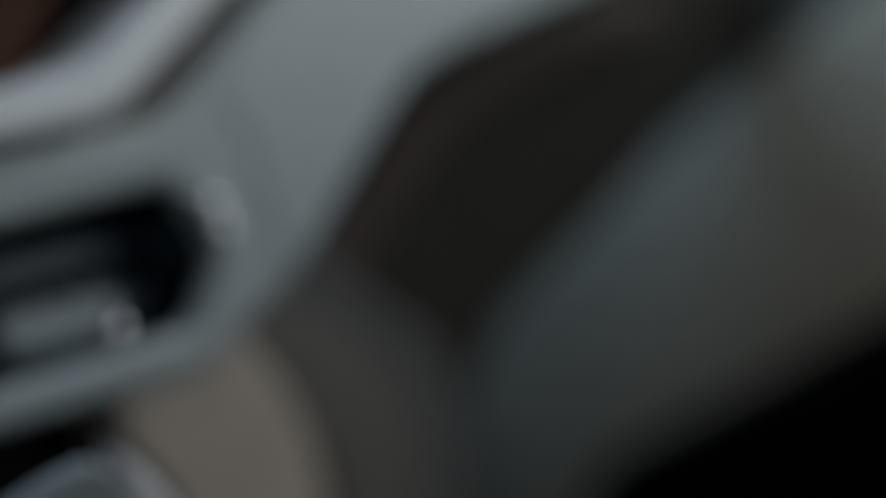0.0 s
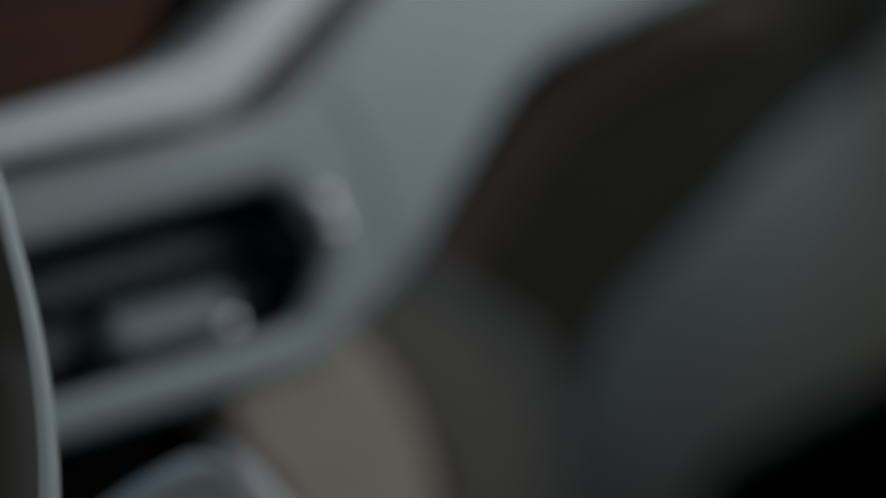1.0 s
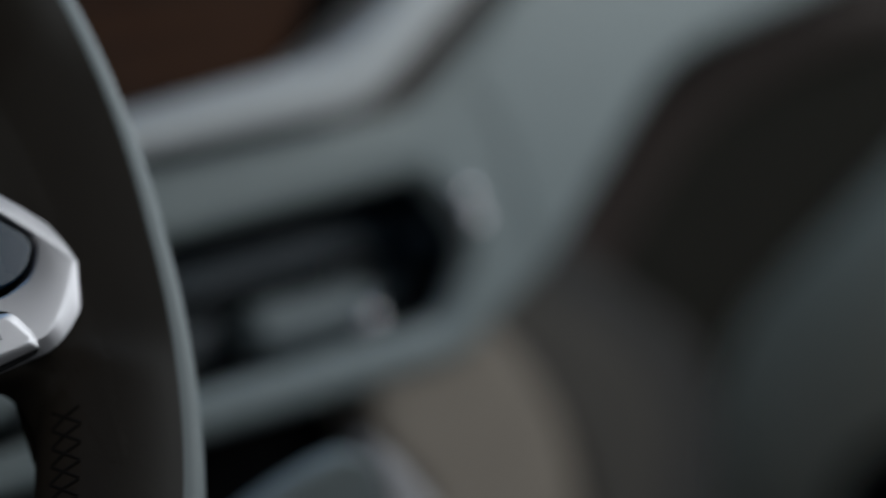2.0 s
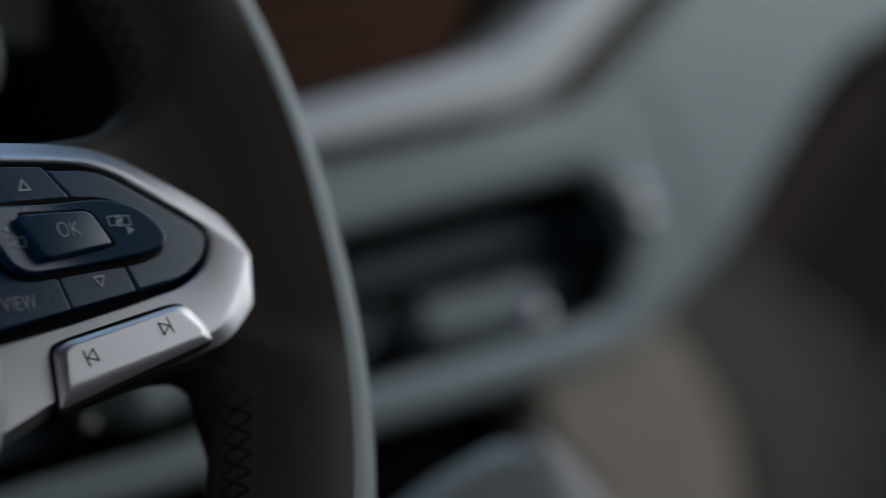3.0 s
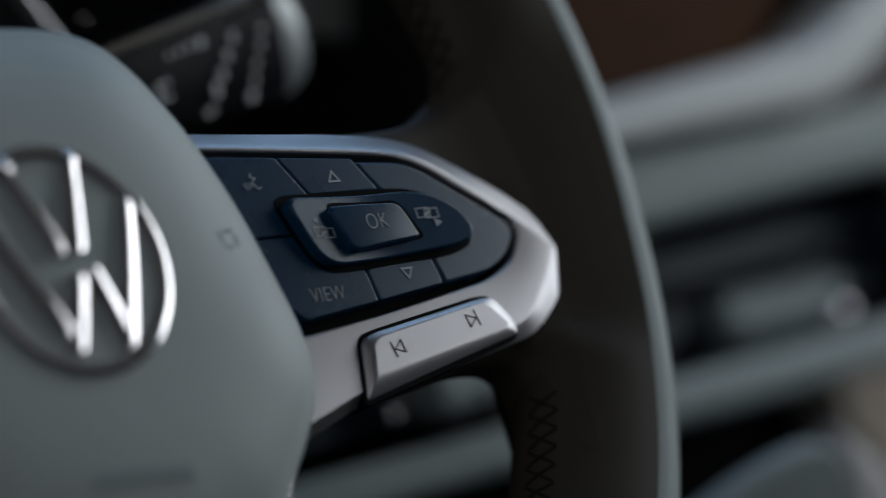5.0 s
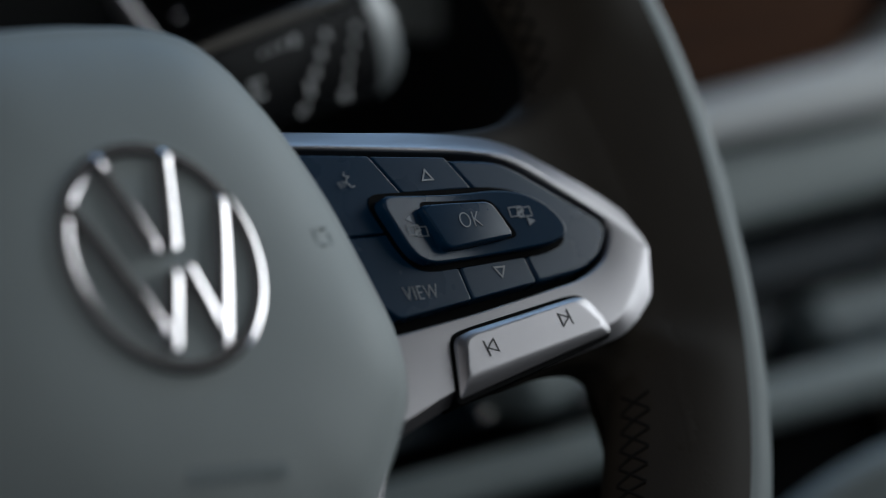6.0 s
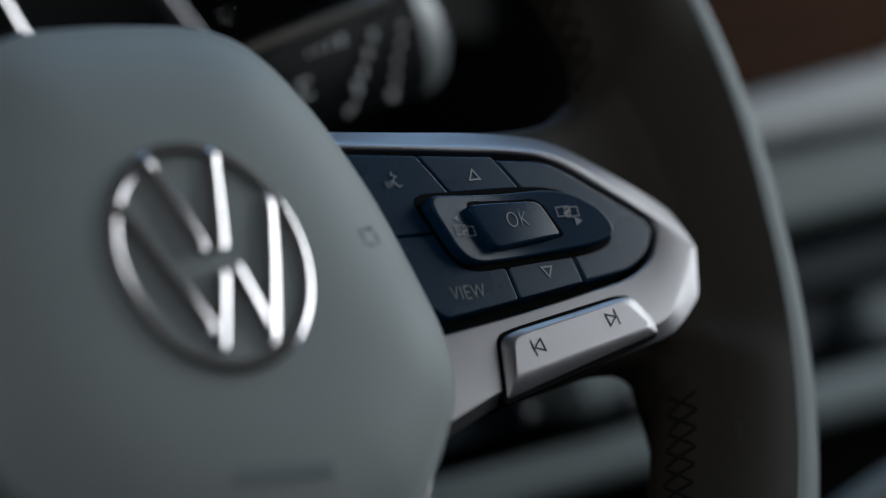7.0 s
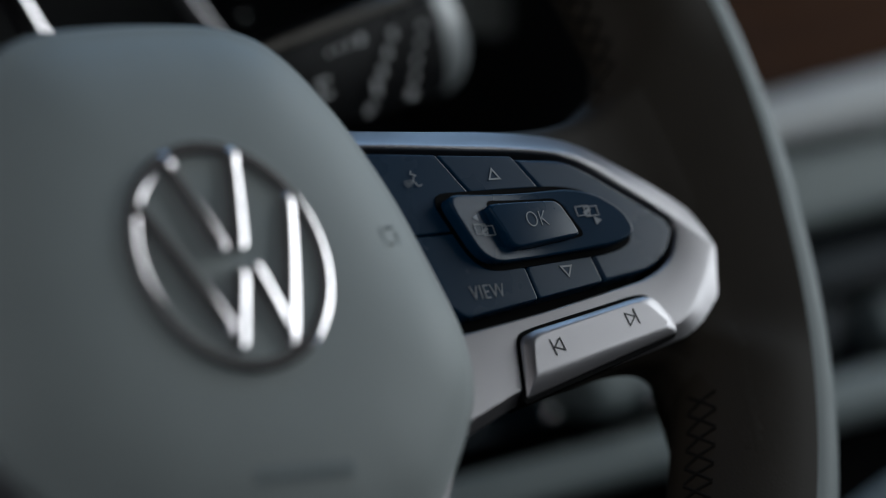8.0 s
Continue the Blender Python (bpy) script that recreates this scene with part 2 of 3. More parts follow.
# ---- steering wheel ----
WHEEL = Matrix.Translation(HUB) @ Matrix(((1, 0, 0, 0), (0, math.sin(RAKE), -math.cos(RAKE), 0), (0, math.cos(RAKE), math.sin(RAKE), 0), (0, 0, 0, 1)))
wheel = thing("steering_wheel", WHEEL, "steering wheel in black and grey leather with silver spokes", "steering wheel")
FACE = -12 * MM                         # the spoke's silver face lies this far behind the emblem


def ease(x):
    x = max(0.0, min(1.0, x))
    return x * x * (3 - 2 * x)


def rim_radius(a):
    """Radius of the rim's core at the angle a: round above, drawn in below."""
    return (165 + 8.8 * abs(math.cos(a)) + 3 * math.sin(a) + (19 if math.sin(a) > 0 else 12) * math.tanh(1.7 * math.sin(a))) * MM


def rim_section(a):
    return (15.6 + 1.2 * ease((0.3 - math.sin(a)) / 0.9)) * MM


RIM_Z = -22 * MM


def spoke_flare(a):
    """How far the grip has widened into a spoke at the angle a."""
    side = math.degrees(math.asin(min(1.0, abs(math.sin(a)))))
    return ease((18.5 - side) / 7) if math.sin(a) > 0 else ease((12 - side) / 4)


def inner_bulge(a, flare):
    return 0.58 + 0.17 * ease(math.sin(a) / 0.2) + 1.2 * flare


def rim_top(x, y):
    """Height of the rim's skin on the driver's side over x, y in metres."""
    a, d = math.atan2(y, abs(x)), math.hypot(x, y)
    r, s, flare = rim_radius(a), rim_section(a), spoke_flare(a)
    c = (d - r) / s
    if c < 0:
        c = c / (1 + inner_bulge(a, flare))
    if abs(c) >= 1:
        return RIM_Z
    return RIM_Z + s * math.sqrt(1 - c * c) * (1 - 0.75 * flare * max(0.0, -c))


def rim_point(a, f, grow=0.0):
    """A point of the rim's skin: a round the wheel, f round the section (0 outwards, 90 degrees to the driver)."""
    r, s = rim_radius(a), rim_section(a) + grow
    c, q = math.cos(f), math.sin(f)
    flare = spoke_flare(a)
    inward = max(0.0, -c)
    d = r + s * c * (1 + (inward > 0) * inner_bulge(a, flare))
    return Vector((d * math.cos(a), d * math.sin(a), RIM_Z + s * q * (1 - 0.75 * flare * inward)))


def rim_skin(f0, f1, n, grow=0.0, tuck=0.0):
    bm = bmesh.new()
    steps = 240
    rows = []
    for i in range(steps):
        a = i / steps * math.tau
        turns = [f0 + (f1 - f0) * k / n for k in range(n + 1)]
        rows.append([bm.verts.new(rim_point(a, f, grow - tuck * (1 - ease((f1 - f) / 0.7)))) for f in turns])
    for i in range(steps):
        p, q = rows[i], rows[(i + 1) % steps]
        for k in range(n):
            bm.faces.new((p[k], q[k], q[k + 1], p[k + 1]))
    return bm


SEAM = radians(87)
part("grip", rim_skin(SEAM, radians(290), 20), BLACK_LEATHER, wheel, "black leather grip", 60)
part("outer_band", rim_skin(radians(-70), SEAM, 28, 0.0001, 0.003), BAND_LEATHER, wheel, "smooth grey leather outer band", 60)

# cross stitches along the inside of the grip
for i in range(0, 190):
    a = radians(-180 + i * 360 / 190)
    if abs(math.sin(a)) < (0.24 if a > 0 else 0.275):
        continue
    bm = bmesh.new()
    d = radians(1.75)
    for p, q in ((a, a + d), (a + d, a)):
        mid = rim_point((p + q) / 2, radians(177 if a > 0 else 162), 0.0003)
        tube(bm, rim_point(p, radians(162 if a > 0 else 151), 0.0001), mid, 0.0004, sides=6)
        tube(bm, mid, rim_point(q, radians(192 if a > 0 else 173), 0.0001), 0.0004, sides=6)
    part("stitch", bm, THREAD, wheel)

# leather-covered spoke bodies, both sides
SPOKE_BODY = [(40, 33, 0), (100, 31.5, 6), (122, 31.2, 10), (134, 33.6, 10), (144, 39, 6), (157, 46, 3), (169, 30, 8), (172, 0, 30), (169, -30, 8), (155, -58, 3),
              (134, -58, 3), (139.5, -38, 10), (136.5, -28.6, 9), (123, -27.4, 8), (105, -30.4, 6), (78, -32, 6), (40, -40, 0)]
BEZEL = [(30, 33, 0), (56, 32, 2), (101, 29.4, 10), (122.5, 26.6, 9), (152.2, 6.0, 12), (160.4, -4.4, 5), (149.2, -17.3, 6), (139.2, -24.2, 5), (131, -25.8, 3),
         (79, -35, 3), (58, -41.5, 6), (30, -47, 0)]
WELL = [(36, 26.6, 0), (56, 26.2, 1), (104, 22.4, 6), (117, 20.6, 6), (143.4, 3.4, 2), (143.2, 0.2, 2), (138.8, -6.2, 4), (129.5, -10.3, 5), (94, -15.3, 1), (69.3, -18.2, 1), (36, -21.6, 0)]


def flip(pts, side):
    return pts if side > 0 else [(-p[0], *p[1:]) for p in reversed(pts)]


def spoke_mesh(side):
    """The spoke's leather: flat beside the bezel, rising smoothly on to the grip."""
    o = resample(fillet(flip(SPOKE_BODY, side), 6), 220)
    e, flat, soft = 5 * MM, FACE - 6.5 * MM, 2.0 * MM

    def sunk(p):
        turn = ease((abs(math.degrees(math.atan2(p.y, abs(p.x)))) - 8) / 4) * (p.y < 0)
        return 0.0012 * ease((p.length - 0.149) / 0.020) + 0.004 * turn * ease((p.length - 0.152) / 0.014)

    def top(p):
        g = rim_top(p.x, p.y)
        m = max(flat, g)
        return m + soft * math.log(math.exp((flat - m) / soft) + math.exp((g - m) / soft)) + 0.00005 - sunk(p)

    bm = bmesh.new()
    mid = Vector((side * 142 * MM, 0))
    last = loop(bm, [mid.lerp(p, 0.05) for p in o], -33 * MM)
    bm.faces.new(list(reversed(last)))
    nxt = loop(bm, inset(o, e), -33 * MM)
    bridge(bm, last, nxt)
    last = nxt
    for k in range(1, 6):
        q = k / 5 * math.pi / 2
        nxt = loop(bm, inset(o, e * (1 - math.sin(q))), -33 * MM + e * (1 - math.cos(q)))
        bridge(bm, last, nxt)
        last = nxt
    for k in range(0, 7):
        q = k / 6 * math.pi / 2
        r = inset(o, e * (1 - math.cos(q)))
        nxt = [bm.verts.new((p.x, p.y, max(-27 * MM, top(p) - e * (1 - math.sin(q))))) for p in r]
        bridge(bm, last, nxt)
        last = nxt
    rim = inset(o, e)
    nxt = [bm.verts.new((p.x, p.y, top(p))) for p in inset(o, e * 1.12)]
    bridge(bm, last, nxt)
    last = nxt
    for k in range(1, 16):
        r = [mid.lerp(p, 1 - k / 16) for p in rim]
        nxt = [bm.verts.new((p.x, p.y, top(p))) for p in r]
        bridge(bm, last, nxt)
        last = nxt
    bm.faces.new(last)
    return bm


def bezel_mesh(side):
    """A band round the keys: a flat face, a rolled outer edge and a broad slope along the top."""
    bm = bmesh.new()
    n = 200
    outer = resample(fillet(flip(BEZEL, side), 6), n)
    inner = resample(fillet(flip(WELL, side), 6), n)
    # start both loops where they lie nearest to one another
    k = min(range(n), key=lambda i: (inner[i] - outer[0]).length)
    inner = inner[k:] + inner[:k]
    way = [(q - p) / MM for p, q in zip(outer, inset(outer, 1 * MM))]
    slope = [ease((-w.y - 0.3) / 0.3) for w in way]
    right = [max(ease((-w.x * side - 0.55) / 0.3), ease((-w.x * side - 0.2) / 0.3) * ease((abs(p.x) / MM - 122) / 18)) for p, w in zip(outer, way)]
    last = loop(bm, inset(outer, 5 * MM), FACE - 10 * MM)

    def eased(v, r=7):
        return [sum(v[(i + k) % n] for k in range(-r, r + 1)) / (2 * r + 1) for i in range(n)]

    room = [min((p - q).length for q in inner) / MM - 0.9 for p in outer]
    wide = [min(r, 2.6 + 2.9 * c + b * (3.4 - 2.7 * c)) for b, c, r in zip(slope, right, room)]
    drop = [2.8 - (1.6 + 0.65 * ease(w.y / 0.5)) * c + b * (1.4 - 0.6 * c) for b, c, w in zip(slope, right, way)]
    wide, drop, slope, right = eased(wide), eased(drop), eased(slope), eased(right)
    nxt = [bm.verts.new((p.x, p.y, FACE - (h + 0.7) * MM)) for p, h in zip(outer, drop)]
    bridge(bm, last, nxt)
    last = nxt
    for u in (0.03, 0.08, 0.2, 0.35, 0.5, 0.65, 0.8, 0.92, 1.0):
        nxt = [bm.verts.new((p.x + w.x * d * u * MM, p.y + w.y * d * u * MM, FACE - h * MM * (1 - u) ** (1 + 0.12 * b * (1 - c)))) for p, w, d, h, b, c in zip(outer, way, wide, drop, slope, right)]
        bridge(bm, last, nxt)
        last = nxt
    nxt = [bm.verts.new((p.x + w.x * (d + 0.3) * MM, p.y + w.y * (d + 0.3) * MM, FACE)) for p, w, d in zip(outer, way, wide)]
    bridge(bm, last, nxt)
    last = nxt
    for d, z in ((-0.62 * MM, FACE), (-0.42 * MM, FACE - 0.05 * MM), (-0.22 * MM, FACE - 0.16 * MM), (-0.06 * MM, FACE - 0.34 * MM), (0, FACE - 0.6 * MM), (0, FACE - 4.5 * MM)):
        nxt = loop(bm, inset(inner, d), z)
        bridge(bm, last, nxt)
        last = nxt
    return bm


def widen(pts, d):
    """An outline in mm grown by d mm, with its corner radii."""
    q = inset([Vector(p[:2]) for p in pts], -d)
    return [(v.x, v.y, (*p, 0)[2] + d) for v, p in zip(q, pts)]


def key_outline(pts, h, r=1.0):
    """Outline of a key whose top stands h mm over the silver face."""
    return [(p[0] - 0.975 * h, p[1] - 0.341 * h, (p[2] if len(p) > 2 else r)) for p in pts]


for side in (1, -1):
    part("spoke_body", spoke_mesh(side), BLACK_LEATHER, wheel, "black leather spoke cover", 60)
    part("bezel", bezel_mesh(side), SILVER, wheel, "satin silver spoke bezel", 40)
    part("key_well", slab(flip(WELL, side), FACE - 8 * MM, FACE - 4.4 * MM), GAP_SHADE, wheel, "black well under the keys")

PAD_KEYS = {
    "voice_key": [(48, 25.4, 1), (76.6, 23.3, 0.6), (82.6, 14, 0.6), (78, 9, 1), (74.8, 5.2, 0.6), (48, 4.8, 0.5)],
    "up_key": [(77.2, 23.2, 0.6), (99.0, 21.7, 0.6), (104.2, 13.8, 0.6), (83.2, 13.9, 0.6)],
    "end_key": [(99.7, 20.9, 0.6), (114, 19.9, 4), (119.9, 17.4, 3), (141.8, 3.7, 1.2), (142.7, 1.0, 1.2), (138.6, -4.3, 3), (131, -8.0, 4), (115.2, -9.9, 0.6), (113.7, -2.8, 0.6),
                (118, 4, 2), (112, 12, 2), (104.8, 13.4, 0.6)],
    "down_key": [(92.6, -4.6, 0.6), (113.1, -2.9, 0.6), (114.3, -9.9, 0.6), (93.3, -12.3, 0.6)],
    "view_key": [(48, 4.3, 0.5), (74.5, 4.7, 0.6), (80, -3, 1), (91.9, -4.7, 0.6), (92.7, -12.4, 0.6), (70.3, -14.8, 1), (62, -8, 0.6), (48, -9, 0)],
}


def crowned(bm, z1, height, rings=8):
    """Gives the flat top at z1 a curve: height(x, y in mm) is added to it, in mm."""
    top = max((f for f in bm.faces if f.calc_center_median().z > z1 - 0.01 * MM), key=lambda f: f.calc_area())
    edge = list(top.verts)
    bm.faces.remove(top)
    near = [v for v in bm.verts if v.co.z > z1 - 1.6 * MM]
    mid = sum((v.co for v in edge), Vector()) / len(edge)
    last = edge
    for k in range(1, rings):
        nxt = [bm.verts.new(v.co.lerp(mid, k / rings)) for v in edge]
        bridge(bm, last, nxt)
        near += nxt
        last = nxt
    bm.faces.new(last)
    for v in near:
        v.co.z += height(v.co.x / MM, v.co.y / MM) * MM
    return bm


def press(x, y):
    """The key field is gently crowned along the spoke."""
    return -0.00035 * (x - 88) ** 2


for name, pts in PAD_KEYS.items():
    part(name, crowned(slab(key_outline(pts, 1.0), FACE - 4.3 * MM, FACE + 1.0 * MM, (0.8 if name == "end_key" else 0.4) * MM, 4, dense=3), FACE + 1 * MM, press), KEY_SKY_TINT, wheel, "", 50)
TRAY = [(73.6, 13.1, 4), (115.6, 12.5, 8), (125.1, 7, 6), (127.8, 0.3, 3), (121.5, -1.6, 4), (83.3, -3.3, 4), (78.9, -0.6, 3)]
OK_KEY = [(86.6, 10.7, 2.0), (108.0, 10.1, 2.0), (111.9, 1.7, 1.2), (90.6, -0.2, 2.2)]
part("rocker_gap", slab(widen(key_outline(TRAY, 2.2), 1.5), FACE - 4 * MM, FACE + 1.15 * MM), GAP_SHADE, wheel)


def dish(x, y):
    """Wings that rise on both sides of the centre key."""
    return 0.095 * math.sqrt((x - 96) ** 2 + 36) - 1.15


part("rocker_key", crowned(slab(key_outline(TRAY, 2.6), FACE - 3 * MM, FACE + 3.2 * MM, 0.55 * MM, 5, dense=2), FACE + 3.2 * MM, dish), KEY_SKY_TINT, wheel,
     "black dished rocker round the centre key", 50)
part("ok_gap", crowned(slab(widen(key_outline(OK_KEY, 3.0), 0.7), FACE + 0.5 * MM, FACE + 3.26 * MM, dense=2), FACE + 3.26 * MM, dish), GAP_SHADE, wheel)
part("ok_key", crowned(slab(key_outline(OK_KEY, 5.2), FACE + 1 * MM, FACE + 5.8 * MM, 0.5 * MM, 4, dense=2), FACE + 5.8 * MM, lambda x, y: 0.25 - 0.55 * ((x - 94) / 12) ** 2 - 0.25 * ((y - 4) / 5) ** 2), KEY_SKY_TINT, wheel,
     "raised black centre key", 50)

# skip key
SKIP = [(83.0, -20.9, 2.2), (87.2, -19.9, 2), (122.8, -15.0, 3), (126.4, -15.5, 2), (130.3, -20.7, 1.4), (130.5, -24.3, 1.4), (79.2, -34.8, 1)]
part("skip_key_gap", slab(widen(SKIP, 1.0), FACE - 6 * MM, FACE + 0.15 * MM), GAP_SHADE, wheel)
SKIP_TOP = [(84.9, -22.3, 1.8), (87.9, -21.3, 1.5), (120.5, -16.5, 2.0), (122.8, -17.1, 1.4), (127.5, -22.0, 0.6), (126.6, -22.9, 0.8), (82.2, -30.0, 0.8)]


def skip_key_mesh():
    """A silver key whose edges slope by different widths to a flat face."""
    low, top = (fillet(o, 6) for o in (SKIP, SKIP_TOP))
    bm = bmesh.new()
    last = loop(bm, low, FACE - 8 * MM)
    # shallow slopes above and at the outer end, steep ones beside the hub and below
    inwards = [(q - p).normalized() for p, q in zip(low, top)]
    start = [1.2 + max(0.45 * ease((-d.y - 0.6) / 0.3), 0.2 * ease((-d.x - 0.5) / 0.4)) - 1.0 * ease((d.y - 0.5) / 0.4) for d in inwards]
    for u in (0.0, 0.08, 0.2, 0.35, 0.5, 0.65, 0.8, 0.92, 1.04, 1.12):
        f = 1 - abs(1 - min(u, 1.04) / 1.04) ** 1.45
        nxt = [bm.verts.new((*p.lerp(q, u), FACE + (h + (2.4 - h) * f) * MM)) for p, q, h in zip(low, top, start)]
        bridge(bm, last, nxt)
        last = nxt
    bm.faces.new(last)
    return bm


part("skip_key", skip_key_mesh(), SILVER, wheel, "satin silver track skip key", 60)


# printed marks
def mark(name, strokes, width, z, mat, closed=False, height=None):
    bm = bmesh.new()
    for s in strokes:
        ribbon(bm, s, width, z, closed=closed)
    if height:
        for v in bm.verts:
            v.co.z += height(v.co.x / MM, v.co.y / MM) * MM
    return part(name, bm, mat, wheel)


def on_key(x, y, h):
    return x - 0.975 * h, y - 0.341 * h


def filled(name, pts, z, mat, height):
    bm = slab(pts, z, z + 0.00012)
    for v in bm.verts:
        v.co.z += height(v.co.x / MM, v.co.y / MM) * MM
    return part(name, bm, mat, wheel)


KT, RT, OT, ST = FACE + 1.05 * MM, FACE + 3.28 * MM, FACE + 6.08 * MM, FACE + 2.45 * MM
lettering("OK", 5.4, *on_key(99.9, 6.0, 5.8), OT, MARK_GREY, wheel, 0.85)
lettering("VIEW", 4.9, *on_key(78.4, -9.6, 1.0), KT, MARK_GREY, wheel, 0.85)


def triangle(name, x, y, w, h, turn, z, mat, lift, width=0.42):
    cx, cy = on_key(x, y, lift)
    c, s = math.cos(radians(turn)), math.sin(radians(turn))
    pts = [(cx + c * px - s * py, cy + s * px + c * py) for px, py in ((-w / 2, -h / 2), (w / 2, -h / 2), (0, h / 2))]
    mark(name, [pts], width, z, mat, closed=True, height=press)


triangle("up_mark", 91.7, 17.7, 3.2, 2.4, 0, KT, MARK_GREY, 1)
triangle("down_mark", 104.2, -6.7, 3.2, 2.4, 180, KT, MARK_GREY, 1)


def page_mark(name, x, y, drop):
    """Two overlapping frames with a small arrow between them."""
    a = [(x - 3.0, y + 1.1), (x + 0.6, y + 1.1), (x + 0.6, y - 1.1), (x - 3.0, y - 1.1)]
    b = [(x - 0.6, y + 1.1 - drop), (x + 3.0, y + 1.1 - drop), (x + 3.0, y - 1.1 - drop), (x - 0.6, y - 1.1 - drop)]
    mark(name, [a, b], 0.26, RT, MARK_GREY, closed=True, height=dish)
    mark(name + "_arrow", [[(x - 1.1, y - 0.8), (x + 1.0, y + 0.6 - drop)]], 0.75, RT, MARK_GREY, height=dish)


page_mark("page_mark", 112.6, 5.9, 0.35)
page_mark("page_mark", 79.9, 3.7, 0.4)
x, y = 114.8, 3.2
filled("arrow_mark", [(x - 0.8, y - 1.0), (x + 1.2, y), (x - 0.8, y + 1.0)], RT, MARK_GREY, dish)
x, y = 78.2, 6.4
filled("arrow_mark", [(x + 0.7, y + 0.9), (x - 0.9, y), (x + 0.7, y - 0.9)], RT, MARK_GREY, dish)

# speaking-head mark: a bent profile line and three arcs of sound
mark("voice_mark", [[(66.8, 19.6), (66.4, 18.8), (67.0, 18.6), (67.9, 18.4), (67.0, 18.0), (66.8, 17.4), (66.2, 17.2), (67.2, 16.7), (67.4, 16.1), (68.0, 15.9), (68.8, 16.2)]], 0.26, KT, MARK_GREY)
for arc in ([(64.2, 17.3), (64.1, 16.7), (64.4, 16.1), (64.9, 15.8)],
            [(64.9, 17.4), (64.8, 16.8), (65.2, 16.3), (65.7, 16.0)],
            [(65.8, 17.5), (65.6, 17.0), (65.9, 16.6), (66.3, 16.4)]):
    mark("sound_arc", [arc], 0.15, KT, MARK_GREY)


def skip_mark(x, y, way):
    cx, cy = on_key(x, y, 2.2)
    tilt = radians(11)
    c, s = math.cos(tilt), math.sin(tilt)
    spin = lambda pts: [(cx + c * px - s * py, cy + s * px + c * py) for px, py in pts]
    mark("skip_mark", [spin(((-1.45 * way, 1.5), (1.25 * way, 0), (-1.45 * way, -1.5)))], 0.21, ST, MARK_BLACK, closed=True)
    mark("skip_bar", [spin(((1.7 * way, 1.9), (1.7 * way, -1.9)))], 0.21, ST, MARK_BLACK)


skip_mark(93.6, -23.6, -1)
skip_mark(118.6, -19.3, 1)

# airbag cover
PAD = [(0, 56), (22.5, 55.2), (34, 51.8), (42.6, 43.5), (50.8, 30), (57.7, 13), (61.5, -3), (65.0, -20), (62.8, -33), (52.8, -46), (41.5, -57), (20, -66), (0, -68)]
PAD = PAD + [(-x, y) for x, y in reversed(PAD[1:-1])]


def dome_z(s):
    return (-7.5 * s ** 4.6) * MM


def pad_mesh():
    o = resample(fillet([(x, y, 7) for x, y in PAD], 4), 128)
    c = Vector((0, -4 * MM))
    bm = bmesh.new()
    last = None
    edge = 2.5 * MM
    for d, z in [(0.6 * MM, -34 * MM), (0, dome_z(1) - edge)] + [(edge * (1 - math.cos(q)), dome_z(1) - edge + edge * math.sin(q)) for q in (radians(x) for x in (20, 40, 60, 75))]:
        nxt = loop(bm, inset(o, d), z)
        if last:
            bridge(bm, last, nxt)
        last = nxt
    top = inset(o, edge)
    for k in range(24):
        s = 1 - k / 24
        nxt = [bm.verts.new((*(c + (p - c) * s), dome_z(s))) for p in top]
        bridge(bm, last, nxt)
        last = nxt
    mid = bm.verts.new((c.x, c.y, 0))
    for i in range(len(last)):
        bm.faces.new((last[i], last[(i + 1) % len(last)], mid))
    return bm


pad = part("airbag_cover", pad_mesh(), GREY_LEATHER, wheel, "smooth grey airbag cover", 60)
STRIP = [(68, -28, 0), (65.9, -36, 3), (58.4, -44.4, 6), (51.7, -52.8, 6), (43, -63, 0), (39, -63, 0), (47.5, -52.8, 6), (54, -44.4, 6), (60, -36, 3), (62, -28, 0)]
for side in (1, -1):
    part("edge_strip", slab(flip(STRIP, side), -30 * MM, -15.5 * MM, 0.7 * MM, 3), SILVER, wheel, "slim silver strip beside the airbag cover", 40)
PAD_EDGE = resample(fillet([(x, y, 7) for x, y in PAD], 4), 720)


def pad_height(x, y):
    """Height of the cover's skin at x, y in mm."""
    d = Vector((x, y + 4))
    best = min(PAD_EDGE, key=lambda p: d.normalized().cross(Vector((p.x / MM, p.y / MM + 4))) ** 2 + (1e9 if d.dot(Vector((p.x / MM, p.y / MM + 4))) < 0 else 0))
    return dome_z(min(1, d.length / (Vector((best.x / MM, best.y / MM + 4)).length - 2.5)))


bm = bmesh.new()
for x0, x1, y0, y1 in ((0, 2.6, 2.4, 2.7), (0, 0.3, 0, 2.4), (0, 1.8, 0, 0.3), (2.9, 3.4, 0.2, 2.0)):
    x0, x1, y0, y1 = x0 * 1.7 + 44.3, x1 * 1.7 + 44.3, y0 * 1.6 + 0.2, y1 * 1.6 + 0.2
    z = pad_height((x0 + x1) / 2, (y0 + y1) / 2)
    slab([(x0, y0), (x1, y0), (x1, y1), (x0, y1)], z - 1 * MM, z + 0.12 * MM, bm=bm)
part("horn_imprint", bm, FAINT_SHADE, pad)
for k in range(7):
    x0, y0 = -9 + k * 3.7, -47.3 - k * 0.15
    z = pad_height(x0 + 1.4, y0 + 1.6)
    part("safety_imprint", slab([(x0, y0), (x0 + 2.8, y0), (x0 + 2.8, y0 + 3.2), (x0, y0 + 3.2)], z - 1.5 * MM, z + 0.3 * MM), IMPRINT, pad)


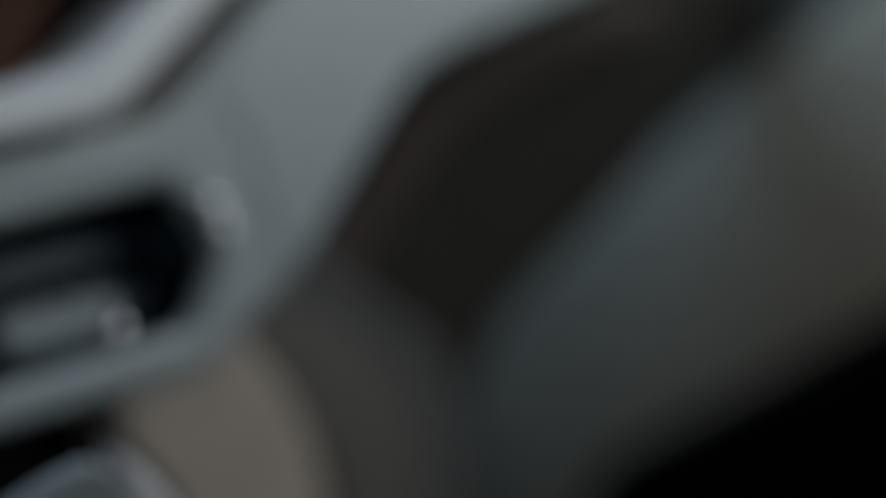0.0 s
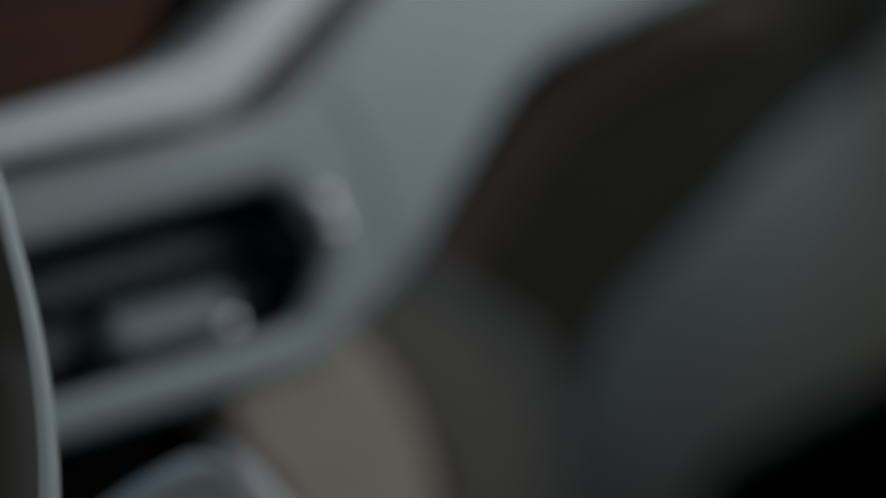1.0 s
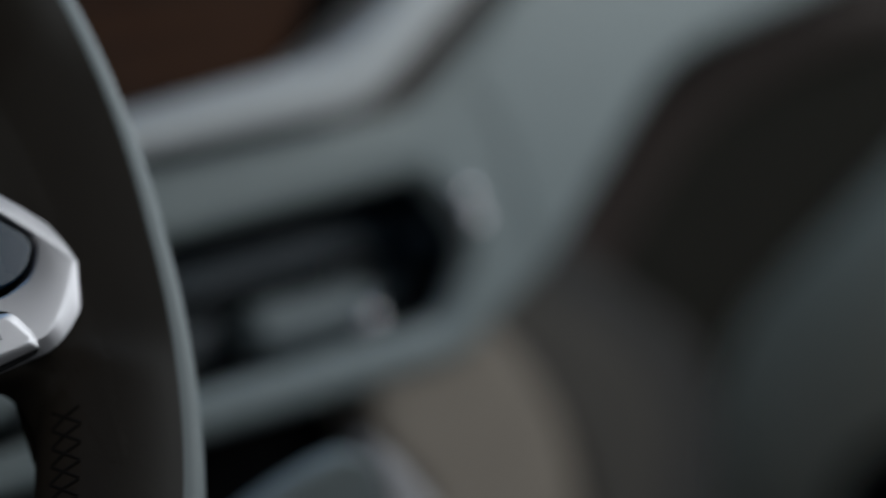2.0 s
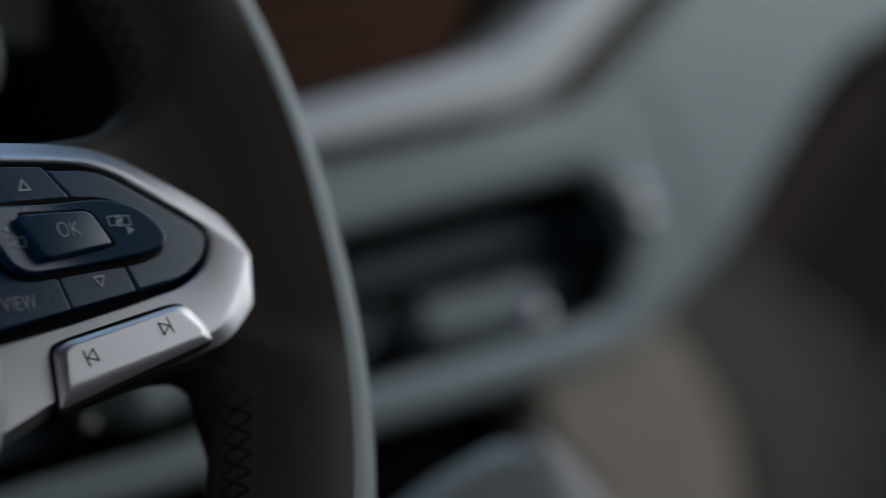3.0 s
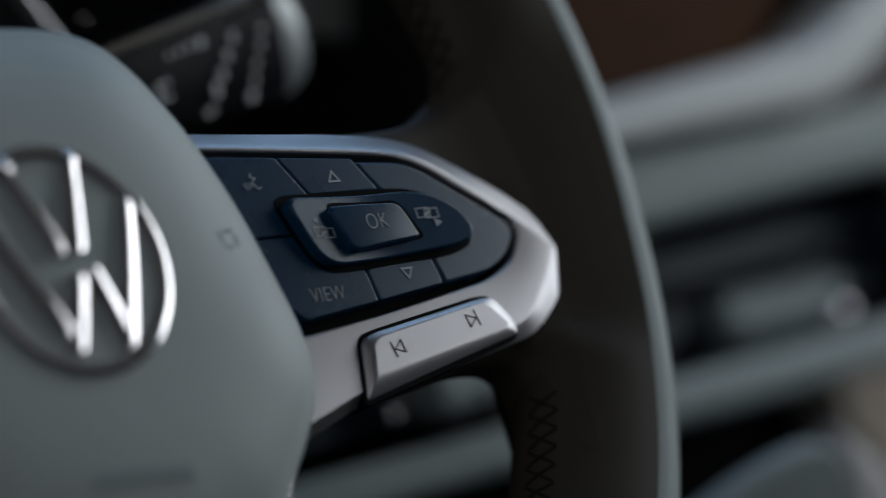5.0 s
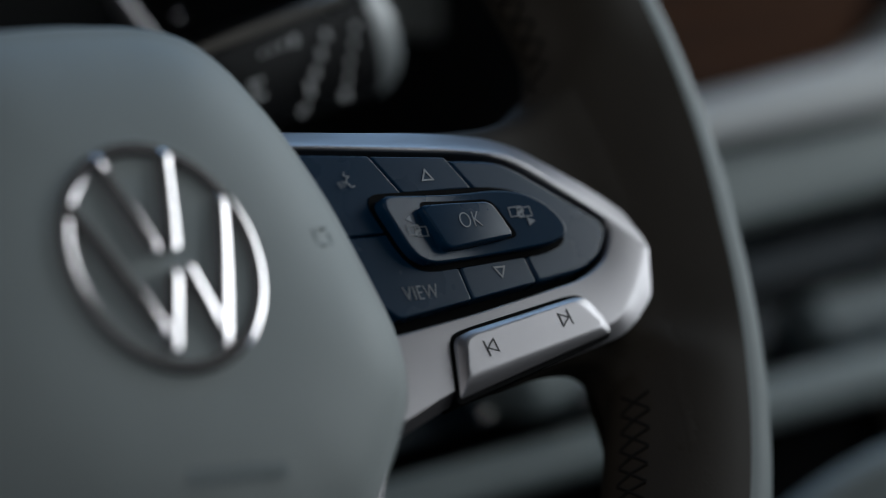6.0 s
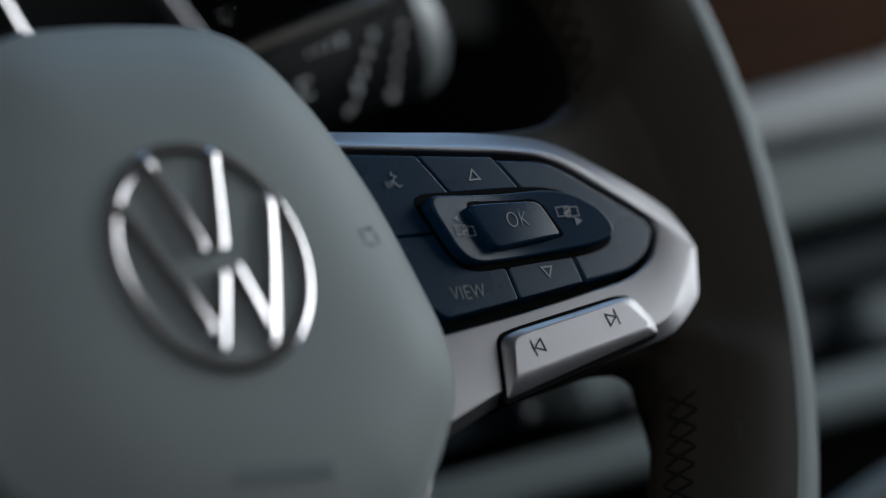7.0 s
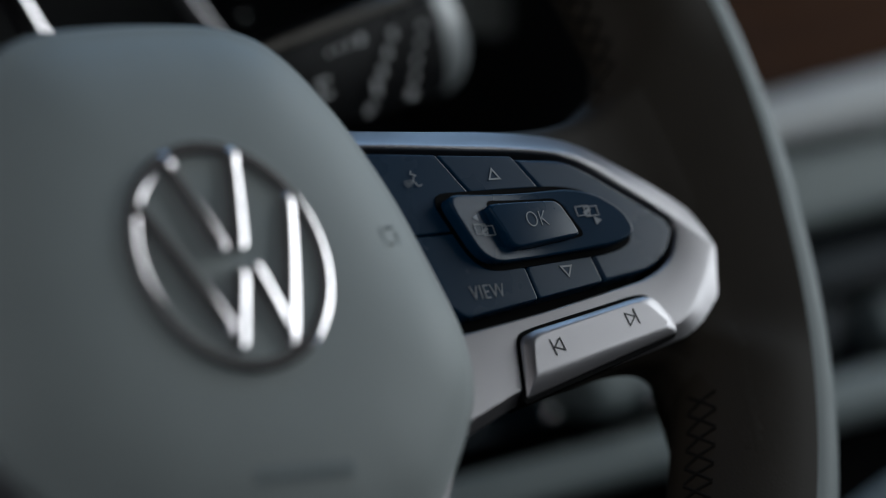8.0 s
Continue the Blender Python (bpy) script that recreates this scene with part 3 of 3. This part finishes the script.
# round emblem of plain bars, on a shallow dome
def emblem_height(x, y):
    """Drop of the emblem's dome at x, y in mm."""
    return -(x * x + y * y) / (2 * 230)


def bar(a, b, w, h, z0, round_back, steps=28):
    """A bar with a softly rounded back and rounded ends."""
    a, b = Vector(a), Vector(b)
    t = (b - a).normalized()
    n = Vector((-t.y, t.x))
    length = (b - a).length
    bm = bmesh.new()
    rows = []
    for k in range(steps + 1):
        u = (1 - math.cos(k / steps * math.pi)) / 2
        s = length * u
        r = w / 2 * math.sqrt(max(0.02, 1 - max(0.0, 1 - min(s, length - s) / (w / 2)) ** 2))
        row = []
        for c in (-1, -0.97, -0.8, -0.55, -0.28, 0, 0.28, 0.55, 0.8, 0.97, 1):
            q = a + t * s + n * r * c
            top = h - round_back * (c * w / 2) ** 2 - (0.18 if abs(c) > 0.98 else 0)
            row.append((q, top))
        # the upper end swells into a small polished tip
        row = [(q, top + (0.35 * math.cos(min(1.0, (s - 1.6) ** 2 / 2.6) * math.pi / 2) if a.y > 23 else 0)) for q, top in row]
        rows.append([bm.verts.new((q.x * MM, q.y * MM, z0 * MM)) for q, _ in (row[0],)]
                    + [bm.verts.new((q.x * MM, q.y * MM, (top + emblem_height(q.x, q.y)) * MM)) for q, top in row]
                    + [bm.verts.new((q.x * MM, q.y * MM, z0 * MM)) for q, _ in (row[-1],)])
    for p, q in zip(rows, rows[1:]):
        for i in range(len(p) - 1):
            bm.faces.new((p[i], q[i], q[i + 1], p[i + 1]))
    bm.faces.new(rows[0])
    bm.faces.new(list(reversed(rows[-1])))
    return bm


emblem = part("emblem_dish", slab([(26.6 * math.cos(k / 72 * math.tau), 26.6 * math.sin(k / 72 * math.tau)) for k in range(72)], -6 * MM, -0.2 * MM, 0.1 * MM, 2), GREY_LEATHER, wheel, "round grey emblem dish")
emblem.scale = (0.955, 0.955, 1.0)
bm = bmesh.new()
prof = [(26.35, -3)] + [(24.9 + 1.45 * c, 1.16 - 0.088 * (1.45 * c) ** 2) for c in (1, 0.75, 0.5, 0.25, 0, -0.25, -0.5, -0.75, -1)] + [(23.45, -3)]
rows = []
for k in range(96):
    a = k / 96 * math.tau
    rows.append([bm.verts.new((r * MM * math.cos(a), r * MM * math.sin(a), z * MM)) for r, z in prof])
for k in range(96):
    p, q = rows[k], rows[(k + 1) % 96]
    for i in range(len(prof) - 1):
        bm.faces.new((p[i], q[i], q[i + 1], p[i + 1]))
part("emblem_ring", bm, CHROME, emblem, "chrome ring", 50)
for a, b in (((-10.7, 23.9), (-2.6, 0.8)), ((8.9, 24.2), (1.9, 0.8)), ((-21.6, 14.2), (-6.4, -17.4)), ((-5.9, -21.3), (0.6, -3.4)), ((9.8, -20.6), (4.0, -2.6)), ((20.6, 12.6), (8.3, -21.5))):
    part("emblem_bar", bar(a, b, 3.5, 2.5, -3, 0.088 if a[0] < 0 and b[0] > a[0] + 5 and b[1] < a[1] else 0.100), CHROME, emblem, "", 50)

# ---- steering column and stalk ----
column = thing("steering_column", Matrix.Translation(HUB), "black steering column shroud behind the wheel", "steering column")
bm = bmesh.new()
back = Vector((0, math.cos(RAKE), -math.sin(RAKE)))
tube(bm, back * 0.032, back * 0.40, 0.034, 0.05, 32)
part("shroud", bm, DARK_PLASTIC, column)
stalk = thing("wiper_stalk", Matrix.Translation(HUB + Vector((0.0272, 0.1196, -0.0160))) @ pose(0, 0, 0, 0, -15.4, 0) @ Matrix.Scale(1.068, 4), "black wiper stalk with printed white symbols and a highlighted end", "stalk")


def loft(sections, n=28, q=0.55):
    """Rounded-box sections across x: (x, centre y, centre z, half y, half z)."""
    bm = bmesh.new()
    last = None
    for x, cy, cz, hy, hz in sections:
        ring = []
        for k in range(n):
            a = k / n * math.tau
            c, s = math.cos(a), math.sin(a)
            ring.append(bm.verts.new((x, cy + hy * math.copysign(abs(c) ** q, c), cz + hz * math.copysign(abs(s) ** q, s))))
        if last:
            bridge(bm, last, ring)
        else:
            bm.faces.new(list(reversed(ring)))
        last = ring
    bm.faces.new(last)
    return bm


part("lever", loft([(-0.045, 0.0, 0.018, 0.005, 0.009), (0.06, 0, 0.0165, 0.0055, 0.0108), (0.095, 0, 0.0142, 0.006, 0.0128), (0.1360, 0, 0.0119, 0.0065, 0.0145)], 36, 0.8), STALK_BLACK, stalk)
part("end_cap", loft([(0.1362, 0, 0.0119, 0.0067, 0.0147), (0.1385, 0, 0.0117, 0.0066, 0.0143), (0.1415, 0, 0.0113, 0.0062, 0.0130), (0.1440, 0, 0.0108, 0.0054, 0.0108), (0.1458, 0, 0.0103, 0.0042, 0.0078), (0.1468, 0, 0.0100, 0.0025, 0.0045)], 36, 0.8), CAP_SHEEN, stalk, "rounded end cap greyed for its highlight", 60)
# Thin strip, added to draw the highlight along the lever's top edge.
part("top_sheen", loft([(-0.045, -0.0042, 0.0248, 0.0008, 0.0010), (0.06, -0.0046, 0.0254, 0.0009, 0.0012), (0.095, -0.0048, 0.0252, 0.0010, 0.0013), (0.130, -0.0050, 0.0247, 0.0010, 0.0013)], 16, 1.0), EDGE_SHEEN, stalk, "grey strip standing in for the top edge's highlight", 60)
SYMBOLS = [(0.1000, 0.0192, 0.0010, 0.0010), (0.1032, 0.0191, 0.0010, 0.0013), (0.1066, 0.0190, 0.0010, 0.0017), (0.1098, 0.0187, 0.0018, 0.0022), (0.0948, 0.0100, 0.0042, 0.0008), (0.0948, 0.0136, 0.0042, 0.0008), (0.0952, 0.0114, 0.0010, 0.0018)]
SYMBOLS += [(0.1198 - 0.00270 * k, 0.0168 - 0.0037 * k, 0.0016, 0.0024 if k != 3 else 0.0036) for k in range(4)] + [(0.1078, 0.0022, 0.0011, 0.0016), (0.1096, 0.0028, 0.0010, 0.0016)]
SYMBOLS += [(0.1292 - 0.0019 * k + 0.0004 * (k % 2), 0.0164 - 0.0037 * k, 0.0016 + 0.0006 * (k == 4), 0.0015 + 0.0006 * (k == 4)) for k in range(5)]
for x0, z0, w, h in SYMBOLS:
    ob = part("symbol_bar", slab([(x / MM, z / MM) for x, z in ((x0, z0), (x0 + w, z0), (x0 + w, z0 + h), (x0, z0 + h))], 0, 0.0002), FADED, stalk)
    ob.matrix_local = pose(0, -0.0071, 0, 90, 0, 0)

# ---- dashboard ----
DASH = Matrix.Translation(HUB + Vector((0.390, 0.129, -0.045))) @ pose(0, 0, 0, 90 - 8.5, 0, 0) @ pose(0, 0, 0, 0, 0, 5)
dash = thing("dashboard", DASH, "grey moulded dashboard with pale trim and air vent", "dashboard")
FASCIA = [(-125, 47.8, 0), (30, 46.6, 14), (61, 47.0, 14), (109, 71, 10), (122, 78, 10), (170, 104, 0), (520, 112, 0), (520, 82, 0), (320, 56, 40), (214, 43.5, 25), (189, 31, 20), (118, -15, 12), (97, -22, 16), (66, -36, 14), (-260, -31.5, 0),
          (-260, -19.0, 0), (58, -21, 8), (80, 1, 10), (60, 25.5, 6), (-125, 23, 0)]
part("fascia", slab(FASCIA, -50 * MM, 0.0, 5 * MM, 6), GREY_PLASTIC, dash, "grey moulded fascia round the vent", 50)
CAP = [(88, 52, 10), (100, 41, 8), (104, 30, 8), (108, 8, 10), (109, -4, 6), (120, -10.5, 4), (190, 35, 20), (214, 47, 25), (320, 59.5, 40), (518, 86, 0), (518, 109, 0), (172, 101, 0), (124, 76, 10), (110, 69, 10)]
part("fascia_panel", slab(CAP, -2 * MM, 0.8 * MM, 0.8 * MM, 4), GREY_PLASTIC, dash, "grey panel raised beside the vent", 60)
TRIM = [(-125, 50.5, 0), (31, 50.0, 16), (93, 79.5, 12), (152, 108, 0), (138, 118, 0), (48, 80, 14), (20, 68, 16), (-125, 62, 0)]
part("trim_strip", slab(TRIM, -40 * MM, 7 * MM, 4.5 * MM, 6), TRIM_PAINT, dash, "pale satin trim strip", 50)
part("trim_groove", slab([(10, 44, 0), (70, 44, 0), (130, 72, 0), (190, 104, 0), (140, 112, 0), (30, 56, 0)], -40 * MM, -4 * MM), LIP_BROWN, dash, "dark groove beside the pale trim")
INSERT = [(-125, 58, 0), (4, 64, 4), (16, 76, 6), (32, 90, 6), (46, 114, 0), (-125, 114, 0)]
part("wood_insert", slab(INSERT, -14 * MM, -8 * MM, 2 * MM), WOOD, dash, "dark brown wood insert")
# Black sheets stand in for the shade beside the wood and round the vent.
part("insert_shade_sheet", slab([(-125, 57, 0), (30, 64, 0), (62, 80, 0), (110, 114, 0), (-125, 114, 0)], -26 * MM, -15 * MM), GAP_SHADE, dash, "black sheet for the shade beside the wood")
part("lower_shade_sheet", slab([(-300, -220, 0), (80, -220, 0), (80, -40, 0), (-300, -40, 0)], -80 * MM, -62 * MM), GAP_SHADE, dash, "black sheet for the shade under the vent")
vent = part("vent_box", box(-0.27, 0.10, -0.038, 0.036, -0.085, -0.0505), GAP_SHADE, dash, "black sheet for the shade in the air duct")
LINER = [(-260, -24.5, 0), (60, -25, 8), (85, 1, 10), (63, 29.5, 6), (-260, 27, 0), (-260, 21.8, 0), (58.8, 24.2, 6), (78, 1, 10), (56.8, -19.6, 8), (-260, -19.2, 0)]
part("liner", slab(LINER, -49 * MM, -5.5 * MM, 1 * MM, 3), GAP_SHADE, vent, "black vent liner")
for y, tilt in ((10, 25), (-8, 25)):
    ob = part("slat", slab([(-255, -6, 2), (66, -6, 2), (66, 6, 2), (-255, 6, 2)], -1.3 * MM, 1.3 * MM, 1.0 * MM, 3), VENT_BLACK, vent)
    ob.matrix_local = pose(0, y * MM, -20 * MM, -tilt, 0, 0)
ob = part("adjuster", slab([(-26, -8, 6), (34, -9, 6), (34, 6, 6), (-26, 8, 6)], -6 * MM, 6 * MM, 4 * MM, 5), VENT_GREY, vent, "grey sliding adjuster tab")
ob.matrix_local = pose(0, -9 * MM, -13 * MM, -15, 0, 0)


def glint_ball(x, y, z, r, parent):
    """A small chrome ball, added so that its highlight stands in for a glint."""
    bm = bmesh.new()
    bmesh.ops.create_uvsphere(bm, u_segments=20, v_segments=12, radius=r * MM, matrix=Matrix.Translation((x * MM, y * MM, z * MM)))
    return part("glint_ball", bm, CHROME, parent, "small chrome ball added for a glint", 60)


glint_ball(24, -15, -5, 4.3, vent)
glint_ball(74, 15.5, 2.0, 3.9, vent)
glint_ball(77, 7.0, 2.0, 3.8, vent)
glint_ball(-177, -8, 1, 1.4, vent)
glint_ball(-137, -10, 3, 3.6, vent)
bm = bmesh.new()
tube(bm, (0.062, 0.006, -0.018), (0.072, 0.006, -0.018), 0.0115, 0.0115, 32)
part("thumbwheel", bm, VENT_BLACK, vent, "dark vent thumbwheel")
part("vent_divider", slab([(-160, -13, 8), (-92, -15, 8), (-92, 20, 3), (-160, 20, 3)], -30 * MM, 1 * MM, 5 * MM, 5), GREY_PLASTIC, vent, "grey divider between the vents")

binnacle = thing("instrument_binnacle", Matrix.Translation(HUB), "black instrument binnacle behind the wheel", "instruments")
part("cluster_face", slab([(-300, -40), (360, -40), (360, 62), (-300, 62)], -0.10, 0.0, 8 * MM), DARK_PLASTIC, binnacle).matrix_local = pose(0, 0.21, 0, 90, 0, 0)
# Unseen plate, added to keep the windscreen's light off the stalk.
part("shade_plate", box(-0.30, 0.165, 0.09, 0.21, 0.078, 0.090, 4 * MM), DARK_PLASTIC, binnacle, "unseen black plate that shades the stalk")
for x0, x1, r, metal in ((76.0, 58.0, 0.0036, CHROME), (131.6, 108.0, 0.0028, SILVER)):
    bm = bmesh.new()
    tube(bm, (x0 * MM, 0.164, 0.034), (x1 * MM, 0.164, 0.060), r, sides=16)
    part("gauge_trim", bm, metal, binnacle, "pale metal trim strip", 60)
part("side_cheek", slab([(238, -30), (258, -30), (258, 58), (238, 58)], -0.10, 0.0, 4 * MM), DARK_PLASTIC, binnacle).matrix_local = pose(0, 0.112, 0, 90, 0, 0)
part("surround", slab([(216, 33, 4), (258, 29, 0), (258, 68, 0), (216, 68, 4)], -0.01, 0.0, 3 * MM, 4), SURROUND, binnacle, "dim grey instrument surround", 60).matrix_local = pose(0, 0.165, 0, 90, 0, 0)
glint_ball(141, 164, 40, 1.0, binnacle)
AT_HUB = Matrix.Translation(HUB)
# Out of view; its near edge is set to hold windscreen light off the trim.
single("dash_top", box(-0.60, 0.845, 0.138, 1.0, 0.072, 0.086), DARK_PLASTIC, AT_HUB, "dark dashboard top under the windscreen", "dashboard top")
glovebox = thing("glovebox", AT_HUB, "dark brown glovebox panel under the dashboard", "glovebox")
GLOVEBOX = [(400, -600, 0), (735, -600, 0), (738, -165, 20), (746, -128, 20), (770, -97, 20), (862, -57, 40), (958, -8, 40), (996, 16, 0), (996, 62, 0), (400, 62, 0)]
part("panel", slab(GLOVEBOX, -0.02, 0.0, 8 * MM), DARK_BROWN, glovebox).matrix_local = pose(0, 0.215, 0, 90, 0, 0)
LIP = [(600, -70, 0), (674, -17, 20), (701, 0, 20), (757, 18, 30), (870, 34, 0), (890, 22, 0), (783, 2, 30), (725, -13, 20), (693, -34, 20), (640, -85, 0)]
part("trim_lip", slab(LIP, -0.015, 0.0, 5 * MM, 5), LIP_BROWN, glovebox, "reddish brown lip", 60).matrix_local = pose(0, 0.205, 0, 90, 0, 0)

# ---- console ----
console = thing("centre_console", AT_HUB, "centre console with beige leather side fading darker to the right", "console")
# The side's loss of light to the right is put into three colours.
SIDE = [(458, -45, 0), (458, -92, 8), (463, -105, 8), (490, -127, 10), (520, -600, 0), (620, -600, 0), (578, -140, 20), (565, -108, 20), (542, -84, 20), (515, -66, 10), (503, -45, 0)]
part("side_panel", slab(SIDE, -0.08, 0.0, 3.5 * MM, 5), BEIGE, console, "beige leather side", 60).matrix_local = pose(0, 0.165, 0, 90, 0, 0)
MIDDLE = [(500, -45, 0), (520, -75, 20), (560, -100, 20), (585, -134, 20), (600, -600, 0), (670, -600, 0), (636, -152, 15), (638, -122, 15), (624, -98, 15), (592, -80, 10), (565, -68, 10), (545, -45, 0)]
part("middle_panel", slab(MIDDLE, -0.08, 0.0, 3.5 * MM, 5), BEIGE_DIM, console, "console side, dimmer step of its fade", 60).matrix_local = pose(0, 0.1675, 0, 90, 0, 0)
FADE_END = [(530, -45, 0), (560, -72, 20), (600, -84, 20), (620, -134, 20), (640, -600, 0), (705, -600, 0), (672, -150, 20), (676, -115, 20), (655, -88, 20), (600, -62, 20), (575, -45, 0)]
part("fade_end_panel", slab(FADE_END, -0.08, 0.0, 4 * MM, 5), BEIGE_DARK, console, "console side, darkest step of its fade", 60).matrix_local = pose(0, 0.170, 0, 90, 0, 0)
RING = [(255, -98, 6), (282, -87.5, 10), (303, -82, 8), (319, -79.5, 5), (328, -83, 5), (334, -92, 6), (340, -600, 0), (255, -600, 0)]
part("console_ring", slab(RING, -0.006, 0.0, 3 * MM, 5), CONSOLE_GREY, console, "grey trim under the vent", 60).matrix_local = pose(0, 0.06, 0, 90, 0, 0)
EDGE = [(329, -76, 4), (346, -86, 8), (364, -102, 8), (384, -130, 8), (420, -600, 0), (370, -600, 0), (348, -130, 8), (341, -100, 6), (335, -85, 4)]
part("console_edge", slab(EDGE, -0.006, 0.0, 3 * MM, 5), TRIM_GREY, console, "pale satin edge strip", 60).matrix_local = pose(0, 0.064, 0, 90, 0, 0)

# ---- passenger door ----
door = thing("passenger_door", Matrix.Translation(HUB + Vector((1.0, 0, 0))) @ pose(0, 0, 0, 90, 0, -90), "grey vinyl passenger door card with a black slab for shade", "door")
# local x runs to the rear, y up, z into the cabin
CARD = [(-460, 75, 0), (-460, -600, 0), (400, -600, 0), (400, 75, 0)]
part("door_card", slab(CARD, -0.06, 0.0, 20 * MM, 6), DOOR_SHADE, door, "", 60)
# Sheet over the same door surface; the dimmer light is put into its colour.
part("upper_panel", slab([(-455, 72, 0), (-455, -275, 0), (0, 72, 0)], 0.0005, 0.0055, 2.5 * MM), DOOR_DIM, door, "upper door area darkened for weaker light", 60)
# a padded armrest that falls away towards the front
bm = bmesh.new()
top_end, low_end = Vector((60, 118)) * MM, Vector((-420, -250)) * MM
along = (low_end - top_end).normalized()
across = Vector((-along.y, along.x))
last = None
for k in range(13):
    c = top_end.lerp(low_end, k / 12)
    swell = math.sqrt(max(0.02, 1 - (k / 6 - 1) ** 8))
    ring = []
    for i in range(24):
        a = i / 24 * math.tau
        q = c + across * 0.085 * swell * math.cos(a)
        ring.append(bm.verts.new((q.x, q.y, 0.011 * swell * math.sin(a))))
    if last:
        bridge(bm, last, ring)
    else:
        bm.faces.new(list(reversed(ring)))
    last = ring
bm.faces.new(last)
part("armrest", bm, DOOR_GREY, door, "padded grey-beige armrest", 60)
# Solid black slab that stands in for the shade low on the door.
DOOR_DARK = [(-100, -82, 30), (-207, -144, 30), (-300, -193, 30), (-300, -600, 0), (400, -600, 0), (400, -20, 0)]
part("door_dark_slab", slab(DOOR_DARK, 0.005, 0.055, 30 * MM, 8), GAP_SHADE, door, "black slab for the door's fall into shade", 60)
